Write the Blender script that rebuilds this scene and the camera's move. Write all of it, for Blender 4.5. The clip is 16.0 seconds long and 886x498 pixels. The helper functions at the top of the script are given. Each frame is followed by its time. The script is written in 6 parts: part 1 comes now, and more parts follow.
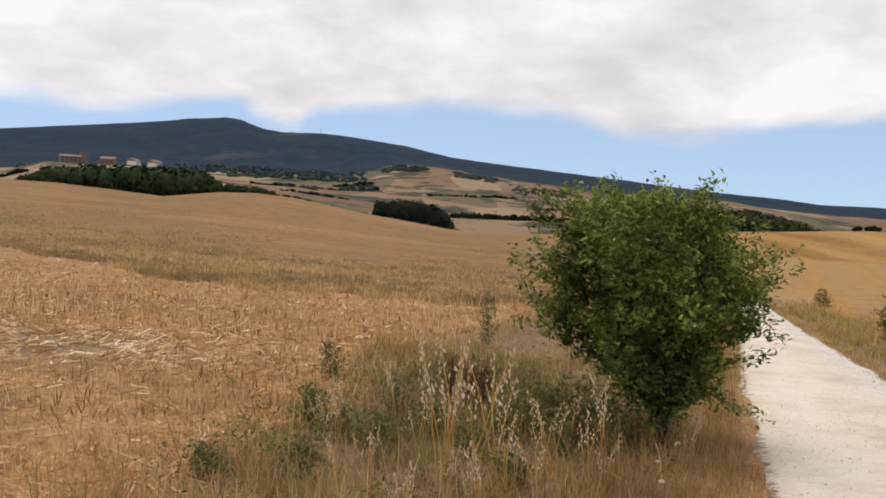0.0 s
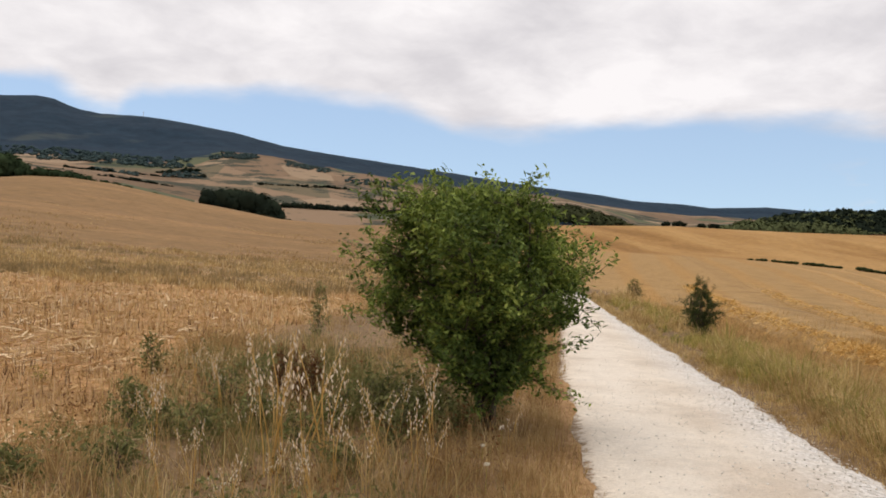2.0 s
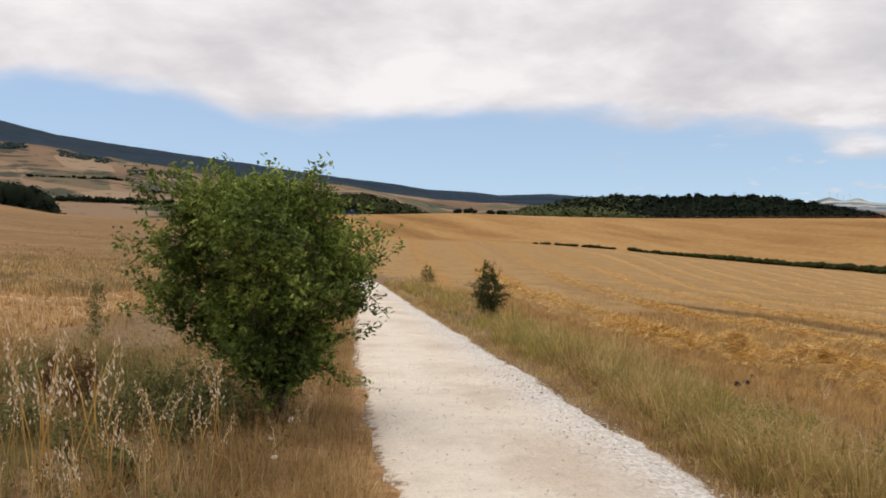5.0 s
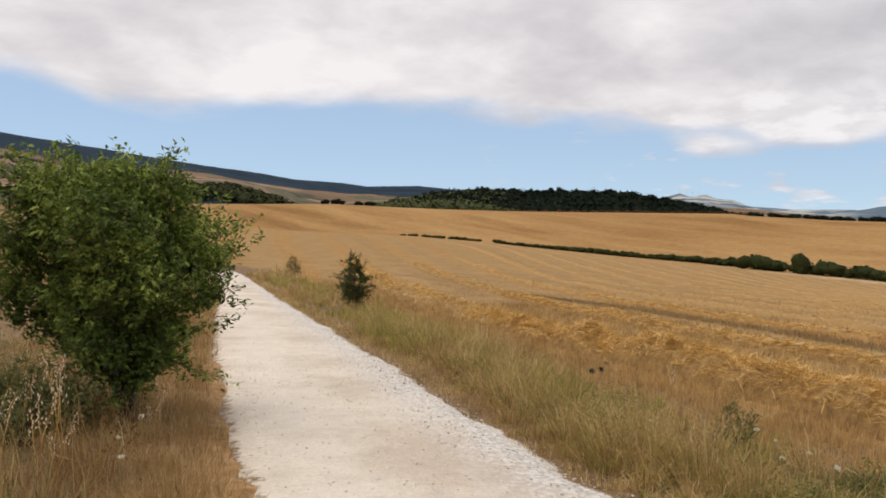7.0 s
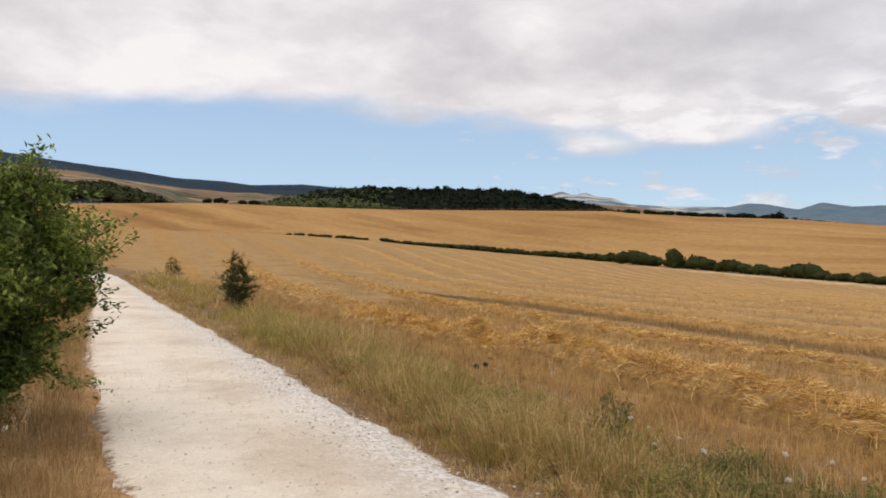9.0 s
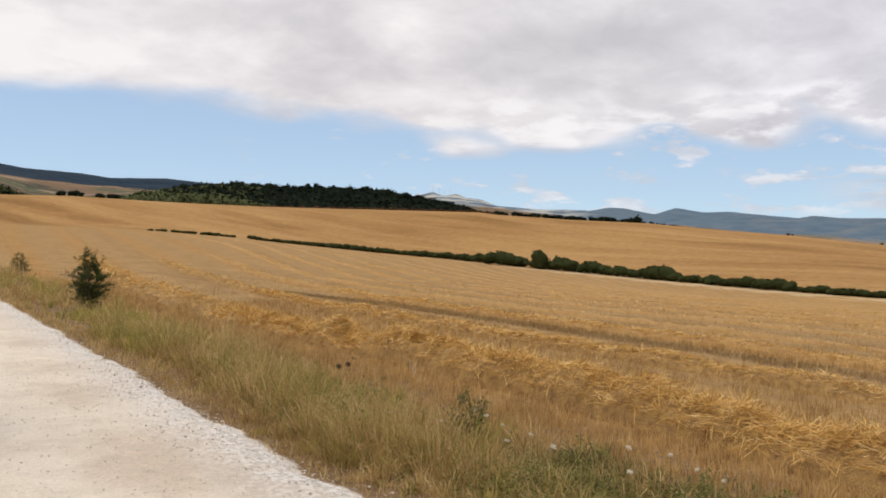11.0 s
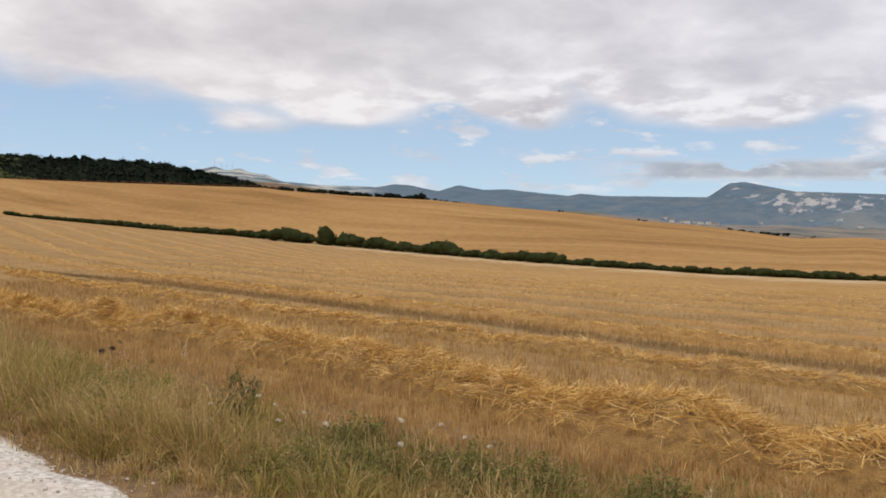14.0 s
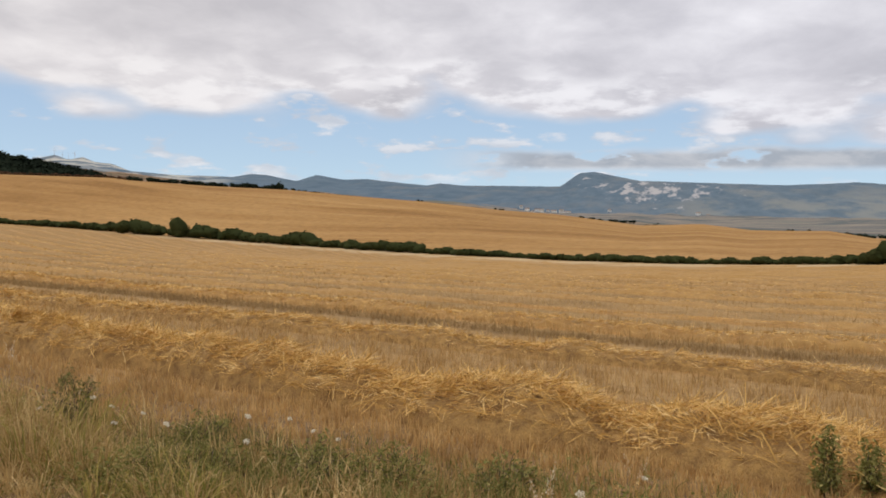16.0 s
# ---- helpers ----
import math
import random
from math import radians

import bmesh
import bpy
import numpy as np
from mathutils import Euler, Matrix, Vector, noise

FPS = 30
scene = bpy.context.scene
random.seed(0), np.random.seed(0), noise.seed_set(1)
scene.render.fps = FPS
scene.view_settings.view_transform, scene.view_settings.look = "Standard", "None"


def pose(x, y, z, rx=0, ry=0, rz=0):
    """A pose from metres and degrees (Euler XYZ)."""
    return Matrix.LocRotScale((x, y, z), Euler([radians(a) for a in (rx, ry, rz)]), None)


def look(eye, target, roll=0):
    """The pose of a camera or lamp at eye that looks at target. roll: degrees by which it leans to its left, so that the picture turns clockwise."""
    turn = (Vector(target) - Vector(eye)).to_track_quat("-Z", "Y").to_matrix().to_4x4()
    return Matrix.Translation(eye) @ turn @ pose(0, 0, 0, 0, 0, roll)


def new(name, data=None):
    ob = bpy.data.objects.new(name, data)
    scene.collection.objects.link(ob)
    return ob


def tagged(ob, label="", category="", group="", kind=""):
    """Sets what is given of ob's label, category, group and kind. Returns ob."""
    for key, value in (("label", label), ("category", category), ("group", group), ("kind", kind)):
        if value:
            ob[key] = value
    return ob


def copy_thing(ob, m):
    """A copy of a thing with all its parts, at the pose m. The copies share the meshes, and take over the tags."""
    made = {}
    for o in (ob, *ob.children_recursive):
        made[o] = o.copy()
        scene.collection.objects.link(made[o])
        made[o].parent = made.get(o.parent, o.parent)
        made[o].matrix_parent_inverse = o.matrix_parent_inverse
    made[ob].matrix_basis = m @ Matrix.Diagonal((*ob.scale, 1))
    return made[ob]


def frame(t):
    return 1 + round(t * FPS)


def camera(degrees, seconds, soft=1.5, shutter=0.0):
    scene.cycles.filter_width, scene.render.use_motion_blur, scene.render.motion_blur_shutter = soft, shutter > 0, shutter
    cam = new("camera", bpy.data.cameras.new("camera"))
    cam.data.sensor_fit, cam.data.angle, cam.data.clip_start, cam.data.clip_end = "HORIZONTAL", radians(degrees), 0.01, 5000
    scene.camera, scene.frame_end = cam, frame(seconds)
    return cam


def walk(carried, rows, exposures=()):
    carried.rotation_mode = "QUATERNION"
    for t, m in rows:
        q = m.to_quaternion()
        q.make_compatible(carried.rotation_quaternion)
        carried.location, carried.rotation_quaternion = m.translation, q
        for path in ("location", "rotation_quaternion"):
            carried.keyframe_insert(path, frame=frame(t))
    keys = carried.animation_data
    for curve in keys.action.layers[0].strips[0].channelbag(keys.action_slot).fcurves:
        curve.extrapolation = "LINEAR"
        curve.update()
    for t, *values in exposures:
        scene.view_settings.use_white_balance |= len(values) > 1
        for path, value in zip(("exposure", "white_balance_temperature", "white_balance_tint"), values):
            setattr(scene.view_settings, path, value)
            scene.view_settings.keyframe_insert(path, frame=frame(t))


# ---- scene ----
cam = camera(55.68, 16.0, 1.75)
EYE, TILT, LEAN = 1.55, 0.5, 2.4
STAND = pose(0, 0, EYE, TILT, LEAN, 0)
ROWS = [
    (0.0, 0.0, -0.007, -0.001, 0.0, 0.08, -3.45),
    (0.5, -0.001, -0.011, -0.001, -2.97, 0.10, -3.25),
    (1.0, 0.009, -0.015, -0.002, -5.90, 0.03, -3.52),
    (1.5, 0.005, -0.011, -0.004, -8.55, 0.08, -3.69),
    (2.0, 0.006, -0.015, -0.008, -11.45, 0.19, -3.86),
    (2.5, 0.015, -0.024, -0.013, -14.32, 0.03, -4.04),
    (3.0, 0.030, -0.023, -0.009, -18.34, -0.19, -3.62),
    (3.5, 0.036, -0.030, -0.006, -20.25, 0.27, -3.43),
    (6.0, 0.128, -0.057, -0.012, -29.46, -0.36, -2.17),
    (6.5, 0.138, -0.053, -0.011, -31.79, -0.37, -2.60),
    (7.0, 0.146, -0.049, -0.012, -34.28, -0.01, -2.51),
    (7.5, 0.151, -0.052, -0.014, -36.25, 0.17, -2.59),
    (8.0, 0.156, -0.055, -0.015, -38.12, 0.12, -2.24),
    (8.5, 0.152, -0.063, -0.015, -39.73, 0.17, -2.06),
    (9.0, 0.166, -0.081, -0.013, -41.95, 0.18, -1.88),
    (11.5, 0.237, -0.158, -0.001, -52.43, 0.41, -2.73),
    (12.0, 0.263, -0.169, -0.005, -53.89, 0.33, -2.75),
    (12.5, 0.287, -0.177, -0.007, -55.99, 0.44, -2.61),
    (13.0, 0.311, -0.179, -0.009, -59.29, -0.05, -2.51),
    (13.5, 0.334, -0.180, -0.011, -62.59, -0.09, -2.50),
    (14.0, 0.362, -0.180, -0.009, -65.27, -0.55, -2.21),
    (14.5, 0.392, -0.188, -0.010, -67.80, -0.55, -2.08),
    (15.0, 0.415, -0.211, -0.013, -70.12, -0.76, -2.00),
    (15.5, 0.447, -0.214, -0.013, -72.84, -0.98, -1.65),
    (16.0, 0.461, -0.233, -0.013, -74.80, -0.93, -1.55),
]
walk(cam, [(t, STAND @ pose(x, y, z, 90 + pitch, roll, yaw)) for t, x, y, z, yaw, pitch, roll in ROWS],
     [(0.0, 0.13, 6700, 11.4), (1.0, 0.09, 6700, 11.4), (2.0, 0.13, 6700, 11.4), (3.5, 0.12, 6700, 11.4), (6.0, 0.03, 6700, 11.4), (9.0, 0.07, 6700, 11.4), (11.5, 0.07, 6700, 11.4), (12.0, -0.05, 6700, 11.4), (12.7, -0.01, 6700, 11.4), (14.5, 0.01, 6700, 11.4), (16.0, 0.0, 6700, 11.4)])

# ---------------------------------------------------------------- sky and sun
SUN_EL, SUN_AZ = 75.0, -60.0        # height and bearing (clockwise from +y), degrees


def link(tree, a, b):
    tree.links.new(a, b)


def math_node(tree, op, a, b=None, c=None, clamp=False):
    n = tree.nodes.new("ShaderNodeMath")
    n.operation, n.use_clamp = op, clamp
    for i, v in enumerate((a, b, c)):
        if v is None:
            continue
        if isinstance(v, (int, float)):
            n.inputs[i].default_value = v
        else:
            link(tree, v, n.inputs[i])
    return n.outputs[0]


def smooth(tree, v, lo, hi, a=0.0, b=1.0):
    n = tree.nodes.new("ShaderNodeMapRange")
    n.interpolation_type = "SMOOTHSTEP"
    link(tree, v, n.inputs[0])
    for i, q in enumerate((lo, hi, a, b)):
        n.inputs[i + 1].default_value = q
    return n.outputs[0]


def ramp(tree, fac, stops, mode="LINEAR"):
    n = tree.nodes.new("ShaderNodeValToRGB")
    n.color_ramp.interpolation = mode
    e = n.color_ramp.elements
    while len(e) < len(stops):
        e.new(0.5)
    for q, (p, c) in zip(e, stops):
        q.position = p
        q.color = (c, c, c, 1) if isinstance(c, (int, float)) else (*c, 1)
    link(tree, fac, n.inputs[0])
    return n.outputs[0]


def noise_node(tree, vec, scale, detail=4.0, rough=0.55, out=0, distort=0.0):
    n = tree.nodes.new("ShaderNodeTexNoise")
    if vec is not None:
        link(tree, vec, n.inputs["Vector"])
    n.inputs["Scale"].default_value, n.inputs["Detail"].default_value = scale, detail
    n.inputs["Roughness"].default_value, n.inputs["Distortion"].default_value = rough, distort
    return n.outputs[out]


def mix(tree, fac, a, b, mode="MIX"):
    n = tree.nodes.new("ShaderNodeMix")
    n.data_type, n.blend_type = "RGBA", mode
    for sock, v in ((n.inputs[0], fac), (n.inputs[6], a), (n.inputs[7], b)):
        if isinstance(v, (int, float)):
            sock.default_value = v
        elif isinstance(v, tuple):
            sock.default_value = (*v, 1)
        else:
            link(tree, v, sock)
    return n.outputs[2]


def vscale(tree, vec, s):
    n = tree.nodes.new("ShaderNodeMapping")
    link(tree, vec, n.inputs[0])
    n.inputs["Scale"].default_value = s
    return n.outputs[0]


def make_world():
    w = bpy.data.worlds.new("sky")
    scene.world = w
    w.use_nodes = True
    t = w.node_tree
    t.nodes.clear()
    sky = t.nodes.new("ShaderNodeTexSky")
    sky.sky_type, sky.sun_disc = "NISHITA", False
    sky.sun_elevation, sky.sun_rotation = radians(SUN_EL), radians(SUN_AZ)
    sky.altitude, sky.air_density, sky.dust_density, sky.ozone_density = 500, 1.15, 0.0, 3.0
    pos = t.nodes.new("ShaderNodeTexCoord").outputs["Generated"]
    sep = t.nodes.new("ShaderNodeSeparateXYZ")
    link(t, pos, sep.inputs[0])
    x, y, z = sep.outputs
    az = math_node(t, "MULTIPLY", math_node(t, "ARCTAN2", x, y), 180 / math.pi)
    el = math_node(t, "MULTIPLY", math_node(t, "ARCSINE", z), 180 / math.pi)
    # the ceiling of cloud, as seen on a flat layer overhead
    h = math_node(t, "ADD", math_node(t, "MAXIMUM", z, 0.0), 0.26)
    flat = t.nodes.new("ShaderNodeCombineXYZ")
    link(t, math_node(t, "DIVIDE", x, h), flat.inputs[0])
    link(t, math_node(t, "DIVIDE", y, h), flat.inputs[1])
    big = noise_node(t, flat.outputs[0], 1.6, 6, 0.5, distort=0.25)
    fine = noise_node(t, flat.outputs[0], 5.0, 7, 0.58, distort=0.3)
    band = noise_node(t, vscale(t, pos, (1, 1, 3.2)), 5.0, 5, 0.55)
    # lower edge of the ceiling, in tenths of twenty degrees, by bearing
    span = math_node(t, "DIVIDE", math_node(t, "ADD", az, 60), 200.0, clamp=True)
    edge = ramp(t, span, [((a + 60) / 200, e / 20) for a, e in EDGE])
    edge = math_node(t, "MULTIPLY", edge, 20.0)
    over = math_node(t, "SUBTRACT", el, edge)
    over = math_node(t, "ADD", over, math_node(t, "MULTIPLY", math_node(t, "SUBTRACT", band, 0.5), 3.4))
    cells = t.nodes.new("ShaderNodeTexVoronoi")
    cells.feature = "SMOOTH_F1"
    cells.inputs["Scale"].default_value, cells.inputs["Smoothness"].default_value = 11.0, 0.6
    link(t, vscale(t, pos, (1, 1, 2.4)), cells.inputs["Vector"])
    over = math_node(t, "ADD", over, math_node(t, "MULTIPLY", math_node(t, "SUBTRACT", 0.42, cells.outputs["Distance"]), smooth(t, az, 30, 55, 0.8, 3.4)))
    deck = smooth(t, over, -0.5, 1.2)
    # small low clouds in the gap, thicker to the right
    puff = noise_node(t, vscale(t, pos, (1, 1, 3.2)), 14.0, 6, 0.55)
    right = smooth(t, az, 28, 70, 0.0, 0.06)
    low = smooth(t, math_node(t, "ADD", puff, right), 0.585, 0.70)
    low = math_node(t, "MULTIPLY", low, smooth(t, el, 0.8, 2.2))
    low = math_node(t, "MULTIPLY", low, smooth(t, az, 34, 48))
    low = math_node(t, "MULTIPLY", low, smooth(t, az, 150, 170, 1, 0))
    # a grey bank low over the far mountains
    bank = math_node(t, "MULTIPLY", smooth(t, el, 2.0, 2.7), smooth(t, math_node(t, "ADD", el, math_node(t, "MULTIPLY", band, 1.6)), 4.0, 4.7, 1, 0))
    bank = math_node(t, "MULTIPLY", bank, math_node(t, "MULTIPLY", smooth(t, az, 73, 82), smooth(t, az, 130, 160, 1.0, 0)))
    bank = math_node(t, "MULTIPLY", bank, smooth(t, puff, 0.34, 0.45))
    low = math_node(t, "MAXIMUM", low, math_node(t, "MULTIPLY", bank, 1.5))
    cover = math_node(t, "MAXIMUM", deck, math_node(t, "MULTIPLY", low, 0.72))
    tone = math_node(t, "ADD", math_node(t, "MULTIPLY", big, 0.65), math_node(t, "MULTIPLY", fine, 0.35))
    tone = math_node(t, "SUBTRACT", tone, smooth(t, az, 10, 80, -0.03, 0.05))
    cloud = ramp(t, tone, [(0.34, (0.56, 0.555, 0.59)), (0.44, (0.645, 0.637, 0.67)), (0.53, (0.755, 0.745, 0.772)), (0.62, (0.87, 0.86, 0.88))])
    hem = math_node(t, "MULTIPLY", smooth(t, over, 0.2, 1.0), smooth(t, over, 1.6, 3.6, 1, 0))
    hem = math_node(t, "MULTIPLY", math_node(t, "MULTIPLY", hem, smooth(t, puff, 0.42, 0.58)), smooth(t, az, 35, 60, 0.0, 0.75))
    cloud = mix(t, hem, cloud, (0.92, 0.915, 0.93))
    cloud = mix(t, smooth(t, az, 45, 95), cloud, mix(t, 1.0, cloud, (0.965, 0.995, 1.05), "MULTIPLY"))
    cloud = mix(t, math_node(t, "MULTIPLY", math_node(t, "MULTIPLY", low, 0.7, clamp=True), math_node(t, "SUBTRACT", 1.0, deck)), cloud, ramp(t, fine, [(0.42, (0.58, 0.62, 0.69)), (0.58, (0.86, 0.87, 0.90))]))
    cloud = mix(t, math_node(t, "MULTIPLY", bank, 0.95), cloud, ramp(t, fine, [(0.4, (0.37, 0.425, 0.50)), (0.62, (0.50, 0.54, 0.60))]))
    b1, b2 = t.nodes.new("ShaderNodeBackground"), t.nodes.new("ShaderNodeBackground")
    lift = t.nodes.new("ShaderNodeCombineXYZ")
    link(t, x, lift.inputs[0])
    link(t, y, lift.inputs[1])
    link(t, math_node(t, "ADD", math_node(t, "MULTIPLY", math_node(t, "MAXIMUM", z, 0.0), 0.8), 0.10), lift.inputs[2])
    norm = t.nodes.new("ShaderNodeVectorMath")
    norm.operation = "NORMALIZE"
    link(t, lift.outputs[0], norm.inputs[0])
    link(t, norm.outputs[0], sky.inputs[0])
    link(t, mix(t, 0.22, sky.outputs[0], (5.0, 5.7, 6.4)), b1.inputs[0])
    b1.inputs[1].default_value = 0.13
    link(t, cloud, b2.inputs[0])
    b2.inputs[1].default_value = 1.0
    m = t.nodes.new("ShaderNodeMixShader")
    link(t, cover, m.inputs[0])
    link(t, b1.outputs[0], m.inputs[1])
    link(t, b2.outputs[0], m.inputs[2])
    out = t.nodes.new("ShaderNodeOutputWorld")
    link(t, m.outputs[0], out.inputs[0])


EDGE = [(-60, 9), (-28, 8.9), (-24, 8.8), (-18, 9.4), (-14, 9.5), (-12.6, 8.6), (-10.2, 8.1), (-8.8, 9.4), (-3, 9.7), (2, 10.1), (7, 9.7), (12, 8.3), (17, 8.1), (23, 8.4), (28, 8.9), (32, 8.2), (37, 7.9), (43, 7.4), (47, 6.6), (50, 6.0), (57, 5.5), (61, 5.9), (64, 5.5), (71, 5.3), (76, 5.9), (80, 5.8), (83, 5.4), (87, 5.8), (92, 4.9), (100, 4.1), (140, 6)]
make_world()
sun = new("sun", bpy.data.lights.new("sun", "SUN"))
sun.data.energy, sun.data.angle, sun.data.color = 1.2, radians(60), (1.0, 0.91, 0.79)
sa, se = radians(SUN_AZ), radians(SUN_EL)
sun.matrix_world = look((60 * math.sin(sa) * math.cos(se), 60 * math.cos(sa) * math.cos(se), 60 * math.sin(se)), (0, 0, 0))


# ---------------------------------------------------------------- materials
def material(name):
    m = bpy.data.materials.new(name)
    m.use_nodes = True
    t = m.node_tree
    t.nodes.clear()
    b = t.nodes.new("ShaderNodeBsdfPrincipled")
    o = t.nodes.new("ShaderNodeOutputMaterial")
    link(t, b.outputs[0], o.inputs[0])
    return m, t, b


def bump(t, b, height, strength, dist):
    n = t.nodes.new("ShaderNodeBump")
    link(t, height, n.inputs["Height"])
    n.inputs["Strength"].default_value, n.inputs["Distance"].default_value = strength, dist
    link(t, n.outputs[0], b.inputs["Normal"])


def strands(name, stops, rough=0.7, through_light=0.0, patch=0.0, sheen=0.06):
    """Blades, straws and leaves: one colour for each piece, shifted in patches."""
    m, t, b = material(name)
    isl = t.nodes.new("ShaderNodeNewGeometry").outputs["Random Per Island"]
    pos = t.nodes.new("ShaderNodeTexCoord").outputs["Object"]
    fac = isl
    if patch:
        big = noise_node(t, pos, patch, 3, 0.5)
        fac = math_node(t, "ADD", math_node(t, "MULTIPLY", isl, 0.55), math_node(t, "MULTIPLY", smooth(t, big, 0.3, 0.7), 0.45))
    col = ramp(t, fac, stops)
    grain = noise_node(t, pos, 60, 2, 0.5)
    col = mix(t, 0.25, col, mix(t, 1.0, col, ramp(t, grain, [(0.3, 0.6), (0.7, 1.0)]), "MULTIPLY"))
    link(t, col, b.inputs["Base Color"])
    b.inputs["Roughness"].default_value = rough
    b.inputs["Specular IOR Level"].default_value = sheen
    if through_light:
        o = [n for n in t.nodes if n.type == "OUTPUT_MATERIAL"][0]
        tr = t.nodes.new("ShaderNodeBsdfTranslucent")
        link(t, col, tr.inputs[0])
        s = t.nodes.new("ShaderNodeMixShader")
        s.inputs[0].default_value = through_light
        link(t, b.outputs[0], s.inputs[1])
        link(t, tr.outputs[0], s.inputs[2])
        link(t, s.outputs[0], o.inputs[0])
    return m


def plain(name, col, dark, scale, rough=0.8, bump_scale=0, bump_strength=0.3, bump_dist=0.01):
    """A surface with two scales of variation."""
    m, t, b = material(name)
    pos = t.nodes.new("ShaderNodeTexCoord").outputs["Object"]
    n1 = noise_node(t, pos, scale, 5, 0.6)
    n2 = noise_node(t, pos, scale * 9, 3, 0.6)
    f = math_node(t, "ADD", math_node(t, "MULTIPLY", n1, 0.65), math_node(t, "MULTIPLY", n2, 0.35))
    link(t, ramp(t, f, [(0.36, dark), (0.62, col)]), b.inputs["Base Color"])
    b.inputs["Roughness"].default_value = rough
    if bump_scale:
        bump(t, b, noise_node(t, pos, bump_scale, 4, 0.65), bump_strength, bump_dist)
    return m


STRAW = strands("straw", [(0.0, (0.38, 0.20, 0.052)), (0.35, (0.60, 0.355, 0.098)), (0.7, (0.80, 0.525, 0.175)), (1.0, (0.97, 0.76, 0.40))], 0.5, 0.15, 5.0, sheen=0.2)
STUBBLE = strands("stubble", [(0.0, (0.30, 0.185, 0.078)), (0.35, (0.57, 0.375, 0.165)), (0.65, (0.65, 0.43, 0.18)), (1.0, (0.85, 0.62, 0.31))], 0.6, 0.2, 3.2)
PALE = strands("pale_stubble", [(0.0, (0.30, 0.185, 0.074)), (0.5, (0.55, 0.36, 0.152)), (1.0, (0.80, 0.575, 0.285))], 0.6, 0.15, 2.6)
LITTER = strands("pale_straw", [(0.0, (0.38, 0.215, 0.085)), (0.4, (0.62, 0.41, 0.19)), (1.0, (0.94, 0.77, 0.52))], 0.5, 0.0, 2.0, sheen=0.15)
DRY = strands("dry_grass", [(0.0, (0.24, 0.15, 0.06)), (0.3, (0.43, 0.29, 0.12)), (0.65, (0.66, 0.475, 0.215)), (1.0, (0.88, 0.71, 0.39))], 0.6, 0.42, 2.2)
THATCH = strands("withered_grass", [(0.0, (0.19, 0.115, 0.05)), (0.3, (0.34, 0.215, 0.09)), (0.65, (0.52, 0.36, 0.16)), (1.0, (0.78, 0.60, 0.32))], 0.6, 0.4, 1.4)
GREEN = strands("green_grass", [(0.0, (0.16, 0.165, 0.042)), (0.35, (0.30, 0.285, 0.074)), (0.7, (0.54, 0.435, 0.135)), (1.0, (0.82, 0.65, 0.28))], 0.6, 0.5, 2.0)
WEED = strands("weed_leaf", [(0.0, (0.12, 0.118, 0.038)), (0.5, (0.20, 0.19, 0.064)), (1.0, (0.34, 0.30, 0.125))], 0.6, 0.38)
SEED = strands("seed_heads", [(0.0, (0.64, 0.47, 0.29)), (0.5, (0.84, 0.68, 0.48)), (1.0, (0.95, 0.85, 0.68))], 0.6, 0.25)
# lane stubble: the shade on its facing side is in the colour
CRUSHED = strands("crushed_stubble", [(0.0, (0.25, 0.165, 0.075)), (0.5, (0.40, 0.27, 0.125)), (1.0, (0.58, 0.41, 0.205))], 0.7, 0.1, 2.0)
MOSS = strands("rank_green", [(0.0, (0.10, 0.10, 0.036)), (0.4, (0.20, 0.19, 0.066)), (0.75, (0.34, 0.29, 0.115)), (1.0, (0.56, 0.46, 0.23))], 0.6, 0.4, 2.0)
RANK = strands("rank_olive", [(0.0, (0.22, 0.165, 0.078)), (0.5, (0.34, 0.25, 0.12)), (1.0, (0.52, 0.38, 0.19))], 0.7, 0.4, 1.2)
BUSHY = strands("weed_green", [(0.0, (0.11, 0.122, 0.042)), (0.5, (0.20, 0.205, 0.075)), (1.0, (0.37, 0.35, 0.145))], 0.6, 0.4)
RUST = strands("withered_leaf", [(0.0, (0.12, 0.05, 0.022)), (1.0, (0.26, 0.12, 0.05))], 0.7, 0.2)
WEATHERED = strands("weathered_stem", [(0.0, (0.15, 0.08, 0.038)), (1.0, (0.34, 0.20, 0.095))], 0.7, 0.2)
PETAL = strands("white_petal", [(0.0, (0.74, 0.67, 0.52)), (1.0, (0.90, 0.85, 0.72))], 0.6, 0.2)
LEAF = strands("shrub_leaf", [(0.0, (0.042, 0.064, 0.016)), (0.4, (0.105, 0.158, 0.036)), (0.8, (0.33, 0.41, 0.09)), (1.0, (0.55, 0.62, 0.17))], 0.5, 0.30, 1.6, 0.12)
NEEDLE = strands("dark_leaf", [(0.0, (0.042, 0.062, 0.02)), (0.6, (0.078, 0.105, 0.035)), (1.0, (0.15, 0.17, 0.06))], 0.6, 0.3)
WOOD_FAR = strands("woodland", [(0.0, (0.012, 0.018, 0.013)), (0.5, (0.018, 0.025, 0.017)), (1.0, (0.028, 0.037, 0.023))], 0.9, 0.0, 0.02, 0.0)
# haze is put into this leaf colour: paler and bluer than the nearer woods
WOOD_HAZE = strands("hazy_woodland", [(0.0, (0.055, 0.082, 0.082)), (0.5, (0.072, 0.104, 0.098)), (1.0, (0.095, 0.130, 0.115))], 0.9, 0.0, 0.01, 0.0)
WOOD_MID = strands("thicket_leaf", [(0.0, (0.026, 0.041, 0.020)), (0.5, (0.037, 0.055, 0.026)), (1.0, (0.052, 0.071, 0.033))], 0.9, 0.0, 0.05, 0.0)
